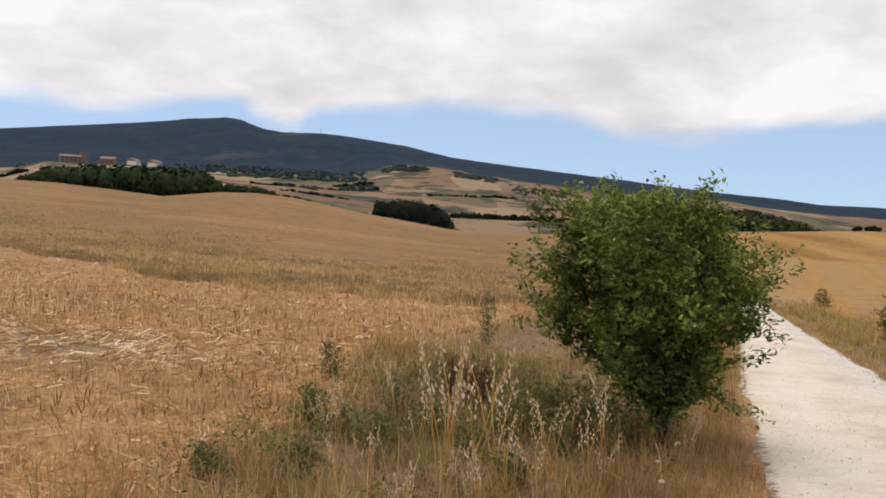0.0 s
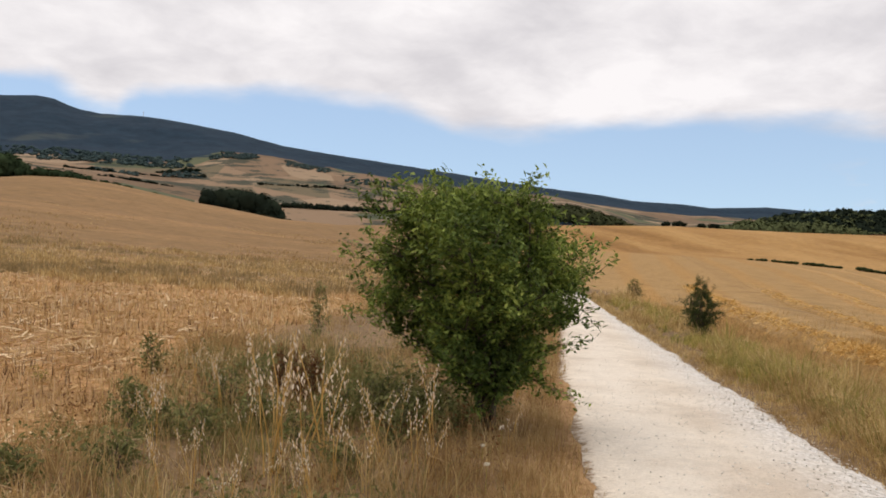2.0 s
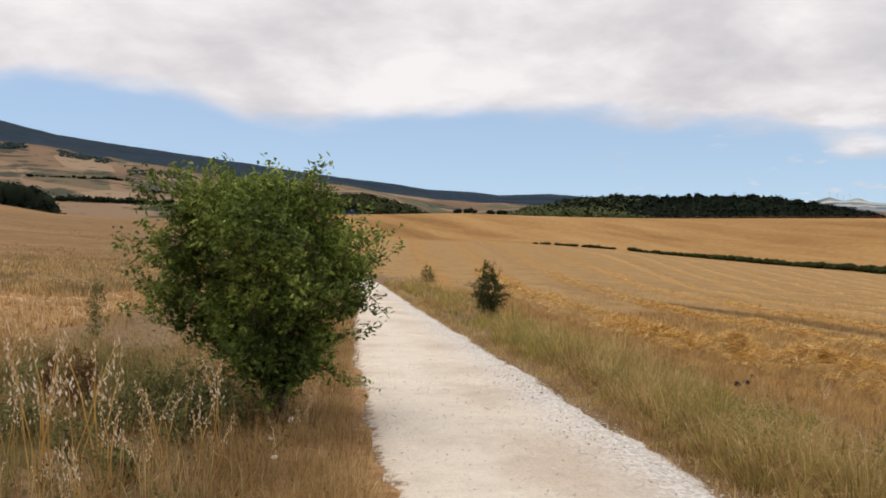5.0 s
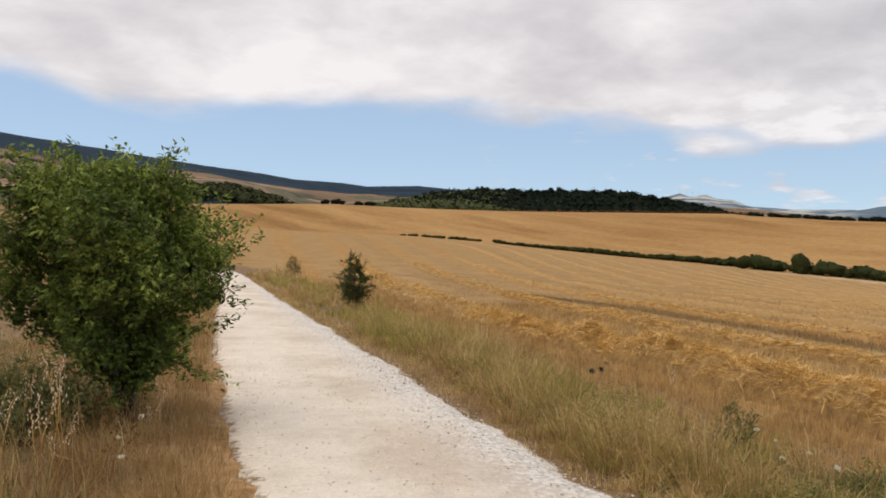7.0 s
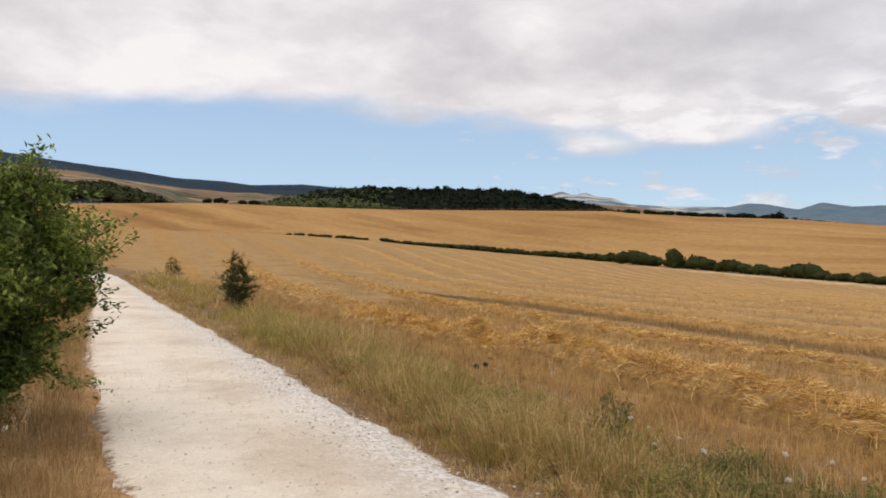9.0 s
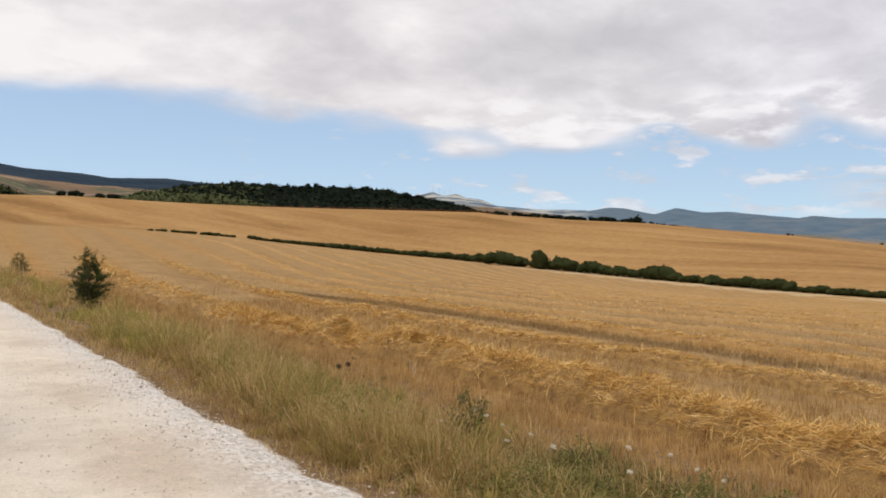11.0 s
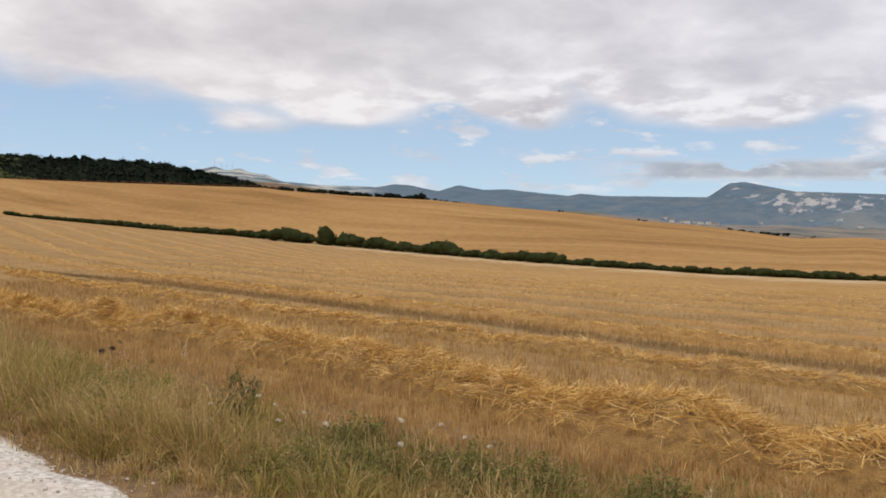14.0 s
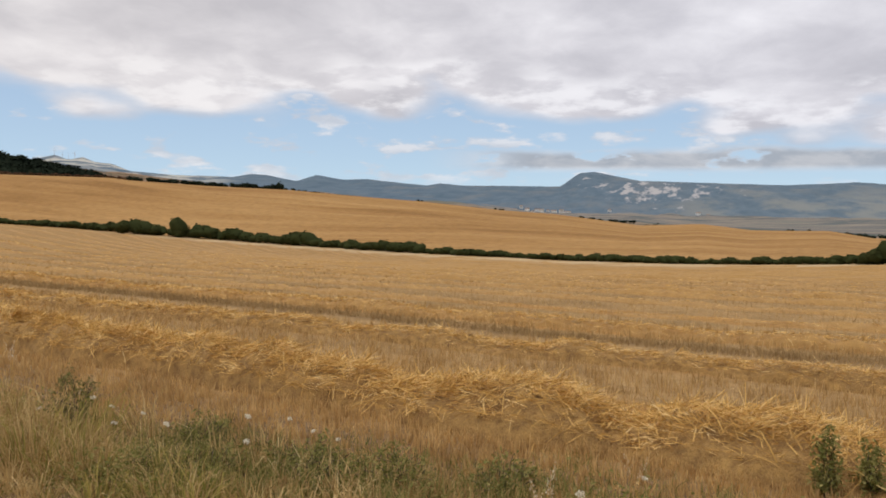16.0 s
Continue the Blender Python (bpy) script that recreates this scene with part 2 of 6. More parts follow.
SCRUB = strands("scrub_leaf", [(0.0, (0.056, 0.066, 0.030)), (0.5, (0.088, 0.102, 0.046)), (1.0, (0.125, 0.138, 0.064))], 0.9, 0.0, 0.05, 0.0)
HEDGE = strands("hedge_leaf", [(0.0, (0.028, 0.036, 0.014)), (0.5, (0.046, 0.056, 0.022)), (1.0, (0.080, 0.086, 0.036))], 0.85, 0.1, 0.12, 0.0)
BRACKEN = strands("bracken", [(0.0, (0.075, 0.045, 0.028)), (1.0, (0.15, 0.085, 0.05))], 0.9, 0.0, 0.05, 0.0)
HERB = strands("herb_leaf", [(0.0, (0.15, 0.16, 0.046)), (0.5, (0.26, 0.255, 0.078)), (1.0, (0.44, 0.39, 0.15))], 0.6, 0.4)
HILL = strands("hill_scrub_leaf", [(0.0, (0.036, 0.042, 0.02)), (0.5, (0.048, 0.055, 0.026)), (1.0, (0.068, 0.074, 0.036))], 0.9, 0.0, 0.03, 0.0)
BARK = plain("bark", (0.12, 0.09, 0.065), (0.045, 0.035, 0.027), 9, 0.9, 40, 0.6, 0.01)


def make_gravel():
    m, t, b = material("white_gravel")
    pos = t.nodes.new("ShaderNodeTexCoord").outputs["Object"]

    def layer(name):
        a = t.nodes.new("ShaderNodeAttribute")
        a.attribute_name = name
        return a.outputs["Fac"]

    n1 = noise_node(t, pos, 0.7, 5, 0.62)
    n2 = noise_node(t, pos, 55, 5, 0.7)
    n3 = noise_node(t, pos, 4.5, 8, 0.7)
    col = ramp(t, n1, [(0.36, (0.56, 0.455, 0.345)), (0.5, (0.69, 0.595, 0.475)), (0.64, (0.78, 0.69, 0.57))])
    col = mix(t, 1.0, col, ramp(t, n3, [(0.3, 0.78), (0.47, 0.98), (0.7, 1.10)]), "MULTIPLY")
    # packed pale dust on the trodden strip, crushed stone beside it
    col = mix(t, math_node(t, "MULTIPLY", layer("dust"), smooth(t, n1, 0.3, 0.55, 0.2, 0.55)), col, (0.83, 0.755, 0.645))
    col = mix(t, 0.3, col, ramp(t, n2, [(0.3, (0.42, 0.35, 0.27)), (0.6, (0.84, 0.79, 0.71))]))
    v = t.nodes.new("ShaderNodeTexVoronoi")
    link(t, pos, v.inputs["Vector"])
    v.inputs["Scale"].default_value = 34
    cell = t.nodes.new("ShaderNodeSeparateColor")
    link(t, v.outputs["Color"], cell.inputs[0])
    stones = ramp(t, cell.outputs[0], [(0.0, 0.78), (0.1, 0.95), (0.6, 1.0), (1.0, 1.10)])
    col = mix(t, smooth(t, n3, 0.4, 0.6, 0.15, 0.6), col, mix(t, 1.0, col, stones, "MULTIPLY"))
    grey = ramp(t, cell.outputs[1], [(0.1, (0.47, 0.445, 0.41)), (0.9, (0.82, 0.795, 0.76))])
    col = mix(t, math_node(t, "MULTIPLY", layer("stony"), smooth(t, n3, 0.3, 0.6, 0.35, 0.95)), col, grey)
    worn = smooth(t, math_node(t, "ADD", layer("rim"), math_node(t, "MULTIPLY", math_node(t, "SUBTRACT", noise_node(t, pos, 9, 7, 0.72), 0.5), 2.2)), 0.5, 0.95)
    col = mix(t, worn, col, ramp(t, n2, [(0.3, (0.17, 0.11, 0.065)), (0.7, (0.33, 0.23, 0.14))]))
    link(t, col, b.inputs["Base Color"])
    b.inputs["Roughness"].default_value = 0.95
    b.inputs["Specular IOR Level"].default_value = 0.15
    bump(t, b, math_node(t, "ADD", n2, math_node(t, "ADD", math_node(t, "MULTIPLY", v.outputs["Distance"], -0.8), math_node(t, "MULTIPLY", n3, 2.0))), 0.6, 0.012)
    return m


GRAVEL = make_gravel()


def make_ground():
    """Soil and stubble near by, fields farther off, woods and rock on the mountains; the sheet's own layers say which."""
    m, t, b = material("land")
    pos = t.nodes.new("ShaderNodeTexCoord").outputs["Object"]

    def layer(name):
        a = t.nodes.new("ShaderNodeAttribute")
        a.attribute_name = name
        return a.outputs["Fac"]

    wood, golden, patchy, verge, rock, across, upper, soil = (layer(q) for q in ("wood", "golden", "patchy", "verge", "rock", "across", "upper", "soil"))
    n05, n2, n30 = noise_node(t, pos, 0.02, 4, 0.55), noise_node(t, pos, 0.35, 5, 0.6), noise_node(t, pos, 9, 5, 0.7)
    # stubble on the slope beside the path: straw, grey-green regrowth, bare soil
    tan = ramp(t, n30, [(0.3, (0.235, 0.125, 0.056)), (0.5, (0.42, 0.24, 0.106)), (0.68, (0.60, 0.375, 0.185))])
    tan = mix(t, smooth(t, n2, 0.44, 0.66, 0, 0.4), tan, (0.255, 0.175, 0.085))
    tan = mix(t, smooth(t, n05, 0.42, 0.62, 0, 0.5), tan, (0.32, 0.19, 0.083))
    tan = mix(t, math_node(t, "MULTIPLY", layer("band"), smooth(t, noise_node(t, vscale(t, pos, (0.12, 0.3, 0.1)), 1.0, 5, 0.65), 0.35, 0.6)), tan, (0.28, 0.19, 0.092))
    tan = mix(t, 1.0, tan, ramp(t, noise_node(t, vscale(t, pos, (1.0, 0.5, 1.0)), 1.9, 6, 0.7), [(0.34, 0.70), (0.48, 1.03), (0.7, 1.18)]), "MULTIPLY")
    tan = mix(t, 1.0, tan, ramp(t, noise_node(t, vscale(t, pos, (0.05, 0.16, 0.1)), 1.0, 6, 0.65), [(0.34, 0.84), (0.64, 1.10)]), "MULTIPLY")
    tan = mix(t, math_node(t, "MULTIPLY", layer("weedy"), smooth(t, noise_node(t, vscale(t, pos, (0.03, 0.08, 0.05)), 1.0, 6, 0.65), 0.3, 0.62, 0.3, 0.85)), tan, (0.225, 0.14, 0.066))
    tan = mix(t, soil, tan, ramp(t, n30, [(0.3, (0.12, 0.088, 0.066)), (0.65, (0.30, 0.23, 0.175))]))
    # the cut field: rows of straw between grey stubble
    comb = t.nodes.new("ShaderNodeCombineXYZ")
    link(t, across, comb.inputs[0])
    rows = noise_node(t, comb.outputs[0], 0.45, 3, 0.6)
    wob = math_node(t, "ADD", across, math_node(t, "MULTIPLY", math_node(t, "SUBTRACT", n2, 0.5), 0.9))
    wave = math_node(t, "COSINE", math_node(t, "MULTIPLY", math_node(t, "SUBTRACT", wob, 8.05), 2 * math.pi / 3.45))
    gold = ramp(t, n30, [(0.3, (0.28, 0.142, 0.04)), (0.55, (0.44, 0.24, 0.075)), (0.7, (0.56, 0.335, 0.12))])
    grey = ramp(t, n30, [(0.3, (0.26, 0.165, 0.075)), (0.65, (0.45, 0.30, 0.138))])
    gold = mix(t, math_node(t, "MULTIPLY", smooth(t, wave, 0.1, 0.8, 0, 0.9), layer("rowed")), mix(t, math_node(t, "MULTIPLY", math_node(t, "SUBTRACT", 1.0, layer("rowed")), 0.6), grey, gold), gold)
    lane = smooth(t, math_node(t, "ADD", math_node(t, "ABSOLUTE", layer("lane")), math_node(t, "MULTIPLY", layer("worn"), 0.4)), 0.25, 0.55, 0.75, 0)
    gold = mix(t, lane, gold, (0.27, 0.18, 0.09))
    gold = mix(t, smooth(t, rows, 0.5, 0.66, 0, 0.2), gold, (0.24, 0.14, 0.06))
    long = t.nodes.new("ShaderNodeMapping")
    link(t, pos, long.inputs[0])
    long.inputs["Scale"].default_value = (0.11, 0.018, 0.1)
    streak = noise_node(t, long.outputs[0], 1.0, 4, 0.6)
    swell = noise_node(t, vscale(t, pos, (0.045, 0.012, 0.05)), 1.0, 4, 0.5, distort=0.6)
    up = ramp(t, math_node(t, "ADD", math_node(t, "MULTIPLY", swell, 0.75), math_node(t, "MULTIPLY", streak, 0.25)), [(0.34, (0.27, 0.142, 0.047)), (0.48, (0.37, 0.208, 0.074)), (0.66, (0.45, 0.27, 0.105))])
    gold = mix(t, math_node(t, "MULTIPLY", smooth(t, across, -0.7, -0.2, 0.55, 0.0), layer("front")), gold, ramp(t, n30, [(0.35, (0.23, 0.14, 0.062)), (0.65, (0.49, 0.315, 0.14))]))
    gold = mix(t, upper, gold, up)
    col = mix(t, golden, tan, gold)
    # clods, drifts of straw and thin growth
    drift = noise_node(t, pos, 0.55, 8, 0.75)
    rough_col = ramp(t, drift, [(0.33, 0.70), (0.5, 0.98), (0.68, 1.18)])
    col = mix(t, 1.0, col, rough_col, "MULTIPLY")
    col = mix(t, math_node(t, "MULTIPLY", layer("headland"), 0.85), col, (0.60, 0.47, 0.29))
    # patchwork of far fields
    v = t.nodes.new("ShaderNodeTexVoronoi")
    link(t, vscale(t, pos, (0.0105, 0.0032, 0.0)), v.inputs["Vector"])
    v.inputs["Scale"].default_value = 1.45
    cell = t.nodes.new("ShaderNodeSeparateColor")
    link(t, v.outputs["Color"], cell.inputs[0])
    quilt = ramp(t, cell.outputs[0], [(0.0, (0.175, 0.115, 0.07)), (0.2, (0.26, 0.175, 0.108)), (0.4, (0.15, 0.118, 0.07)), (0.5, (0.215, 0.14, 0.085)), (0.72, (0.31, 0.22, 0.14)), (0.88, (0.10, 0.11, 0.058))], "CONSTANT")
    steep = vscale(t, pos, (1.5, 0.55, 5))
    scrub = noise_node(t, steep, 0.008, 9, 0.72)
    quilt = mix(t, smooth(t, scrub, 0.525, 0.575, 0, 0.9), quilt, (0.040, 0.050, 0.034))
    # far plain to the right: field colours greyed and blued for haze
    quilt = mix(t, math_node(t, "MULTIPLY", layer("plain_haze"), 0.75), quilt, mix(t, smooth(t, scrub, 0.42, 0.57), (0.28, 0.26, 0.225), (0.13, 0.155, 0.165)))
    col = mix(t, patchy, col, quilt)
    # woods and rock; the wood colours carry the haze of distance
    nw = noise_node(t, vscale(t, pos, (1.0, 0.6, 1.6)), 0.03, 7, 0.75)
    # slopes darkened for cloud shadow and blued for the air before them
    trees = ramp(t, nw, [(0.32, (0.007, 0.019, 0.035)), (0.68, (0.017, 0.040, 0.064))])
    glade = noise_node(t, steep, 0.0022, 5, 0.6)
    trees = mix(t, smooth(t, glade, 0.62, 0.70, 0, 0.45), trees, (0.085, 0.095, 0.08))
    # far ranges: slate blue of haze mixed into the slopes' colour
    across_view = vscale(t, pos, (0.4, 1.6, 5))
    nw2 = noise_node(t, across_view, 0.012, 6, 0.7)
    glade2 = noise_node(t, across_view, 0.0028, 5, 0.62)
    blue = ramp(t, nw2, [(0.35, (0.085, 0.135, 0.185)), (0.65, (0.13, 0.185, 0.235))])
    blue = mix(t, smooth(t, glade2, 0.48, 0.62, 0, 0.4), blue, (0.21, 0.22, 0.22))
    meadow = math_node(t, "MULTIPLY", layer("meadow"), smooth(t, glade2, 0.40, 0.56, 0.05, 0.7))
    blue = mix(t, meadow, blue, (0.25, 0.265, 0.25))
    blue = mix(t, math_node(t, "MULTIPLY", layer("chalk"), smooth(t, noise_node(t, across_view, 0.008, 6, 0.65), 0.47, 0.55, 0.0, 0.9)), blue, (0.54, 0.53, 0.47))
    trees = mix(t, layer("hazed_ranges"), trees, blue)
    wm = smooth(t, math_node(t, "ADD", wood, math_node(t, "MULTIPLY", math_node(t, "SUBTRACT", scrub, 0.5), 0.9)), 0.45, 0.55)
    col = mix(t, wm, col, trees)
    cliff = noise_node(t, vscale(t, pos, (0.002, 0.02, 0.032)), 1.0, 5, 0.65)
    rm = smooth(t, math_node(t, "ADD", rock, math_node(t, "MULTIPLY", math_node(t, "SUBTRACT", cliff, 0.5), 3.2)), 0.74, 1.10)
    col = mix(t, rm, col, (0.42, 0.42, 0.43))
    # the verges' trodden thatch
    thatch = ramp(t, n30, [(0.3, (0.12, 0.078, 0.042)), (0.65, (0.31, 0.21, 0.118))])
    col = mix(t, verge, col, thatch)
    link(t, col, b.inputs["Base Color"])
    b.inputs["Roughness"].default_value = 0.95
    b.inputs["Specular IOR Level"].default_value = 0.1
    bump(t, b, math_node(t, "ADD", math_node(t, "ADD", n30, math_node(t, "MULTIPLY", drift, 3.0)), math_node(t, "MULTIPLY", nw, 40.0)), 0.6, 0.06)
    return m


LAND = make_ground()


# ---------------------------------------------------------------- building helpers
def mesh_of(name, verts, tris, mats, smooth_faces=False, layers=None):
    """A mesh from arrays of points and of triangles or quads."""
    verts, tris = np.asarray(verts, np.float32), np.asarray(tris, np.int32)
    me = bpy.data.meshes.new(name)
    n, k = tris.shape
    me.vertices.add(len(verts))
    me.vertices.foreach_set("co", verts.ravel())
    me.loops.add(n * k)
    me.loops.foreach_set("vertex_index", tris.ravel())
    me.polygons.add(n)
    me.polygons.foreach_set("loop_start", np.arange(0, n * k, k, dtype=np.int32))
    me.polygons.foreach_set("loop_total", np.full(n, k, np.int32))
    if smooth_faces:
        me.polygons.foreach_set("use_smooth", np.ones(n, bool))
    for key, values in (layers or {}).items():
        a = me.attributes.new(key, "FLOAT", "POINT")
        a.data.foreach_set("value", np.asarray(values, np.float32))
    me.update(calc_edges=True)
    me.materials.append(mats)
    return me


def thing(name, label, category, group="", kind="", at=(0, 0, 0)):
    ob = new(name)
    ob.location = at
    ob.empty_display_size = 0.1
    return tagged(ob, label, category, group, kind)


def part(name, bm, mat, parent, label=""):
    me = bpy.data.meshes.new(name)
    bm.to_mesh(me)
    bm.free()
    me.materials.append(mat)
    ob = new(name, me)
    ob.parent = parent
    return tagged(ob, label)


def part_np(name, verts, tris, mat, parent, label="", smooth_faces=False):
    ob = new(name, mesh_of(name, verts, tris, mat, smooth_faces))
    ob.parent = parent
    return tagged(ob, label)


rng = np.random.default_rng(7)

# ---------------------------------------------------------------- the lie of the land
UP = STAND.to_3x3() @ Vector((0, 0, 1))
FOOT = Vector((0, 0, EYE)) - EYE * UP


def near_plane(x, y):
    return FOOT.z - ((x - FOOT.x) * UP.x + (y - FOOT.y) * UP.y) / UP.z


# (bearing, angle of height) of the lines that divide the land, as seen from the path
LOWER = [(-100, 1.2), (-60, 2.6), (-28, 2.7), (-15, 2.4), (-7, 1.7), (0, 0.95), (8, 0.55), (18, 0.35), (23.4, 0.27), (32, -0.07), (37, -0.45), (40, -0.78), (46.3, -1.38), (51, -1.75), (57, -2.30), (64.6, -2.90), (70.4, -3.28), (76, -3.56), (83.5, -3.82), (90.4, -3.88), (95.7, -3.76), (103, -3.47), (125, -2.8), (180, -1.0)]
LOWER_D = [(-100, 110), (-20, 110), (10, 120), (25, 220), (46, 215), (57, 185), (70, 145), (76, 128), (90, 112), (103, 106), (180, 110)]
CREST = [(-100, 3.0), (-60, 4.2), (-28, 4.21), (-24.8, 4.14), (-21.5, 3.85), (-18.5, 3.54), (-15, 3.98), (-12.7, 4.02), (-10.1, 3.76), (-7.1, 3.16), (-5, 2.73), (-1.9, 2.25), (0.4, 1.87), (4.3, 1.60), (10, 1.72), (18, 1.94), (24, 2.02), (27, 2.05), (31, 1.85), (38.7, 1.62), (46.3, 1.55), (53.3, 1.44), (54.4, 1.30), (59.2, 1.0), (64.5, 0.81), (67.6, 0.54), (73.4, 0.11), (78.7, -0.43), (82.7, -0.70), (86.3, -1.15), (88, -1.38), (92, -1.22), (95, -1.58), (99.5, -1.53), (102, -1.92), (125, -1.9), (180, 0.5)]
CREST_D = [(-100, 240), (-28, 240), (-5, 235), (3, 215), (10, 230), (20, 340), (40, 390), (60, 400), (80, 370), (100, 320), (180, 280)]
MIDDLE = [(-100, 3.4), (-60, 4.5), (-28, 4.6), (-25.5, 5.5), (-18.5, 5.45), (-15, 4.6), (-10, 4.1), (-5, 3.3), (0, 2.75), (5, 2.62), (10, 2.45), (13, 2.6), (16, 3.0), (20, 3.15), (22, 2.65), (24.5, 1.6), (27, 1.6), (31, 2.1), (35, 2.6), (40, 2.6), (46, 2.5), (49, 2.0), (52, 1.5), (54, 1.0), (58, 0.7), (64, 0.4), (70, -0.2), (80, -0.95), (90, -1.55), (102, -2.1), (125, -2.1), (180, 0.4)]
SKIRT = [(-100, 4.0), (-60, 5.0), (-28, 4.95), (-14.6, 5.45), (-11, 5.5), (-7, 5.45), (-3.3, 6.0), (-0.2, 5.95), (4.4, 5.3), (8.2, 4.75), (15, 4.1), (19, 3.7), (22.5, 3.2), (27, 2.7), (35, 2.3), (50, 2.2), (60, 1.1), (70, 0.2), (80, -0.4), (92, -0.85), (102, -0.72), (125, -0.7), (180, 0.8)]
RIDGE = [(-100, 6.0), (-28, 7.25), (-24.2, 7.77), (-18.5, 8.47), (-17.1, 8.71), (-14.6, 8.93), (-13.5, 8.8), (-12.9, 8.55), (-12.2, 8.32), (-11, 8.17), (-8.3, 8.17), (-6.4, 8.01), (-2.6, 7.48), (0.5, 6.78), (5.2, 6.19), (8.2, 5.83), (12, 5.34), (18.1, 4.50), (21.8, 4.07), (24.1, 3.68), (27.4, 3.48), (29.1, 3.25), (32.6, 3.32), (42, 2.4), (48.6, 2.42), (50, 2.78), (50.8, 2.5), (51.6, 2.7), (52.3, 2.42), (53.3, 2.3), (54.4, 1.88), (57, 1.68), (60.7, 1.63), (62, 1.85), (63, 1.78), (64.9, 1.39), (66.2, 1.83), (68, 1.54), (69.5, 1.60), (73.7, 1.19), (74.5, 1.35), (76, 1.21), (82.7, 1.19), (84, 2.10), (85, 2.17), (86.2, 1.92), (88, 1.58), (97, 1.31), (101, 1.47), (103, 1.30), (180, 1.6)]
SKIRT_D = [(-100, 1500), (10, 1500), (30, 1900), (60, 2400), (80, 2600), (180, 2200)]
RIDGE_D = [(-100, 2700), (5, 2700), (25, 3600), (50, 4000), (80, 4300), (140, 4300), (180, 3600)]


def by(table, az):
    xs, ys = zip(*table)
    return np.interp(az, xs, ys, period=360)


def lattice(x, y, step, seed):
    """Smooth noise from -1 to 1 on a lattice."""
    gx, gy = x / step, y / step
    ix, iy = np.floor(gx), np.floor(gy)
    fx, fy = gx - ix, gy - iy
    fx, fy = fx * fx * (3 - 2 * fx), fy * fy * (3 - 2 * fy)

    def h(a, b):
        v = np.sin(a * 127.1 + b * 311.7 + seed * 74.7) * 43758.5453
        return (v - np.floor(v)) * 2 - 1

    return (h(ix, iy) * (1 - fx) + h(ix + 1, iy) * fx) * (1 - fy) + (h(ix, iy + 1) * (1 - fx) + h(ix + 1, iy + 1) * fx) * fy


def height(x, y):
    """The ground's height: a plane round the path, then a smooth profile through the dividing lines."""
    x, y = np.asarray(x, float), np.asarray(y, float)
    d = np.hypot(x, y)
    az = np.degrees(np.arctan2(x, y))
    ux, uy = np.sin(np.radians(az)), np.cos(np.radians(az))
    ds, zs = [], []
    for q in (0.0, 14.0, 24.0):
        ds.append(np.full_like(d, q))
        zs.append(near_plane(ux * q, uy * q))
    dc, el_c = by(CREST_D, az), by(CREST, az)
    for dist, el in ((by(LOWER_D, az), by(LOWER, az)), (dc, el_c), (dc * 1.28, el_c - 0.55), (np.full_like(d, 610.0), by(MIDDLE, az)), (by(SKIRT_D, az), by(SKIRT, az)), (by(RIDGE_D, az), by(RIDGE, az)), (np.full_like(d, 4950.0), by(RIDGE, az) - 1.6)):
        ds.append(dist)
        zs.append(EYE + dist * np.tan(np.radians(el)))
    ds, zs = np.array(ds), np.array(zs)
    hs = np.diff(ds, axis=0)
    sl = np.diff(zs, axis=0) / hs
    tan = np.zeros_like(zs)
    a, b = sl[:-1], sl[1:]
    with np.errstate(divide="ignore", invalid="ignore"):
        tan[1:-1] = np.where(a * b > 0, 2 * a * b / (a + b), 0.0)
    tan[0], tan[-1] = sl[0], sl[-1]
    k = np.clip((d[None] >= ds).sum(0) - 1, 0, len(ds) - 2)
    pick = lambda m, i: np.take_along_axis(m, i[None], 0)[0]
    d0, hh = pick(ds, k), pick(hs, k)
    s = np.clip((d - d0) / hh, 0, 1)
    z0, z1, t0, t1 = pick(zs, k), pick(zs, k + 1), pick(tan, k) * hh, pick(tan, k + 1) * hh
    z = z0 * (2 * s**3 - 3 * s**2 + 1) + t0 * (s**3 - 2 * s**2 + s) + z1 * (-2 * s**3 + 3 * s**2) + t1 * (s**3 - s**2)
    far = np.clip((d - 1000) / 1500, 0, 1)
    z = z + far * (lattice(x, y, 300, 1) * 9 + lattice(x, y, 110, 2) * 5 + lattice(x, y, 48, 12) * 4) * np.clip((by(RIDGE_D, az) - d) / 500, 0.15, 1)
    crest = EYE + d * np.tan(np.radians(by(RIDGE, az))) + lattice(x, y, 60, 13) * 1.6 + lattice(x, y, 24, 14) * 1.0
    return np.where(d > by(SKIRT_D, az), np.minimum(z, crest), z)


def ground_at(x, y):
    return float(height(np.array([x]), np.array([y]))[0])


# the path: its two edges as x over y
PATH_L = [(-40, -9.5), (-20, -3.9), (-8, -0.6), (0, 0.90), (4.7, 1.95), (7, 2.6), (10.2, 3.65), (16.3, 5.75), (22, 7.9), (29, 10.3), (36, 11.7), (45, 12.2), (60, 11.0), (80, 7)]
PATH_R = [(-40, -7.0), (-20, -1.4), (-8, 1.7), (0, 3.15), (3.5, 3.96), (5.35, 4.49), (7.5, 5.17), (9.4, 5.75), (13.4, 6.95), (18.2, 8.38), (24.5, 10.25), (32, 12.5), (36, 13.5), (45, 14.4), (60, 13.2), (80, 9.5)]


def path_l(y):
    return np.interp(y, *zip(*PATH_L))


def path_r(y):
    return np.interp(y, *zip(*PATH_R))


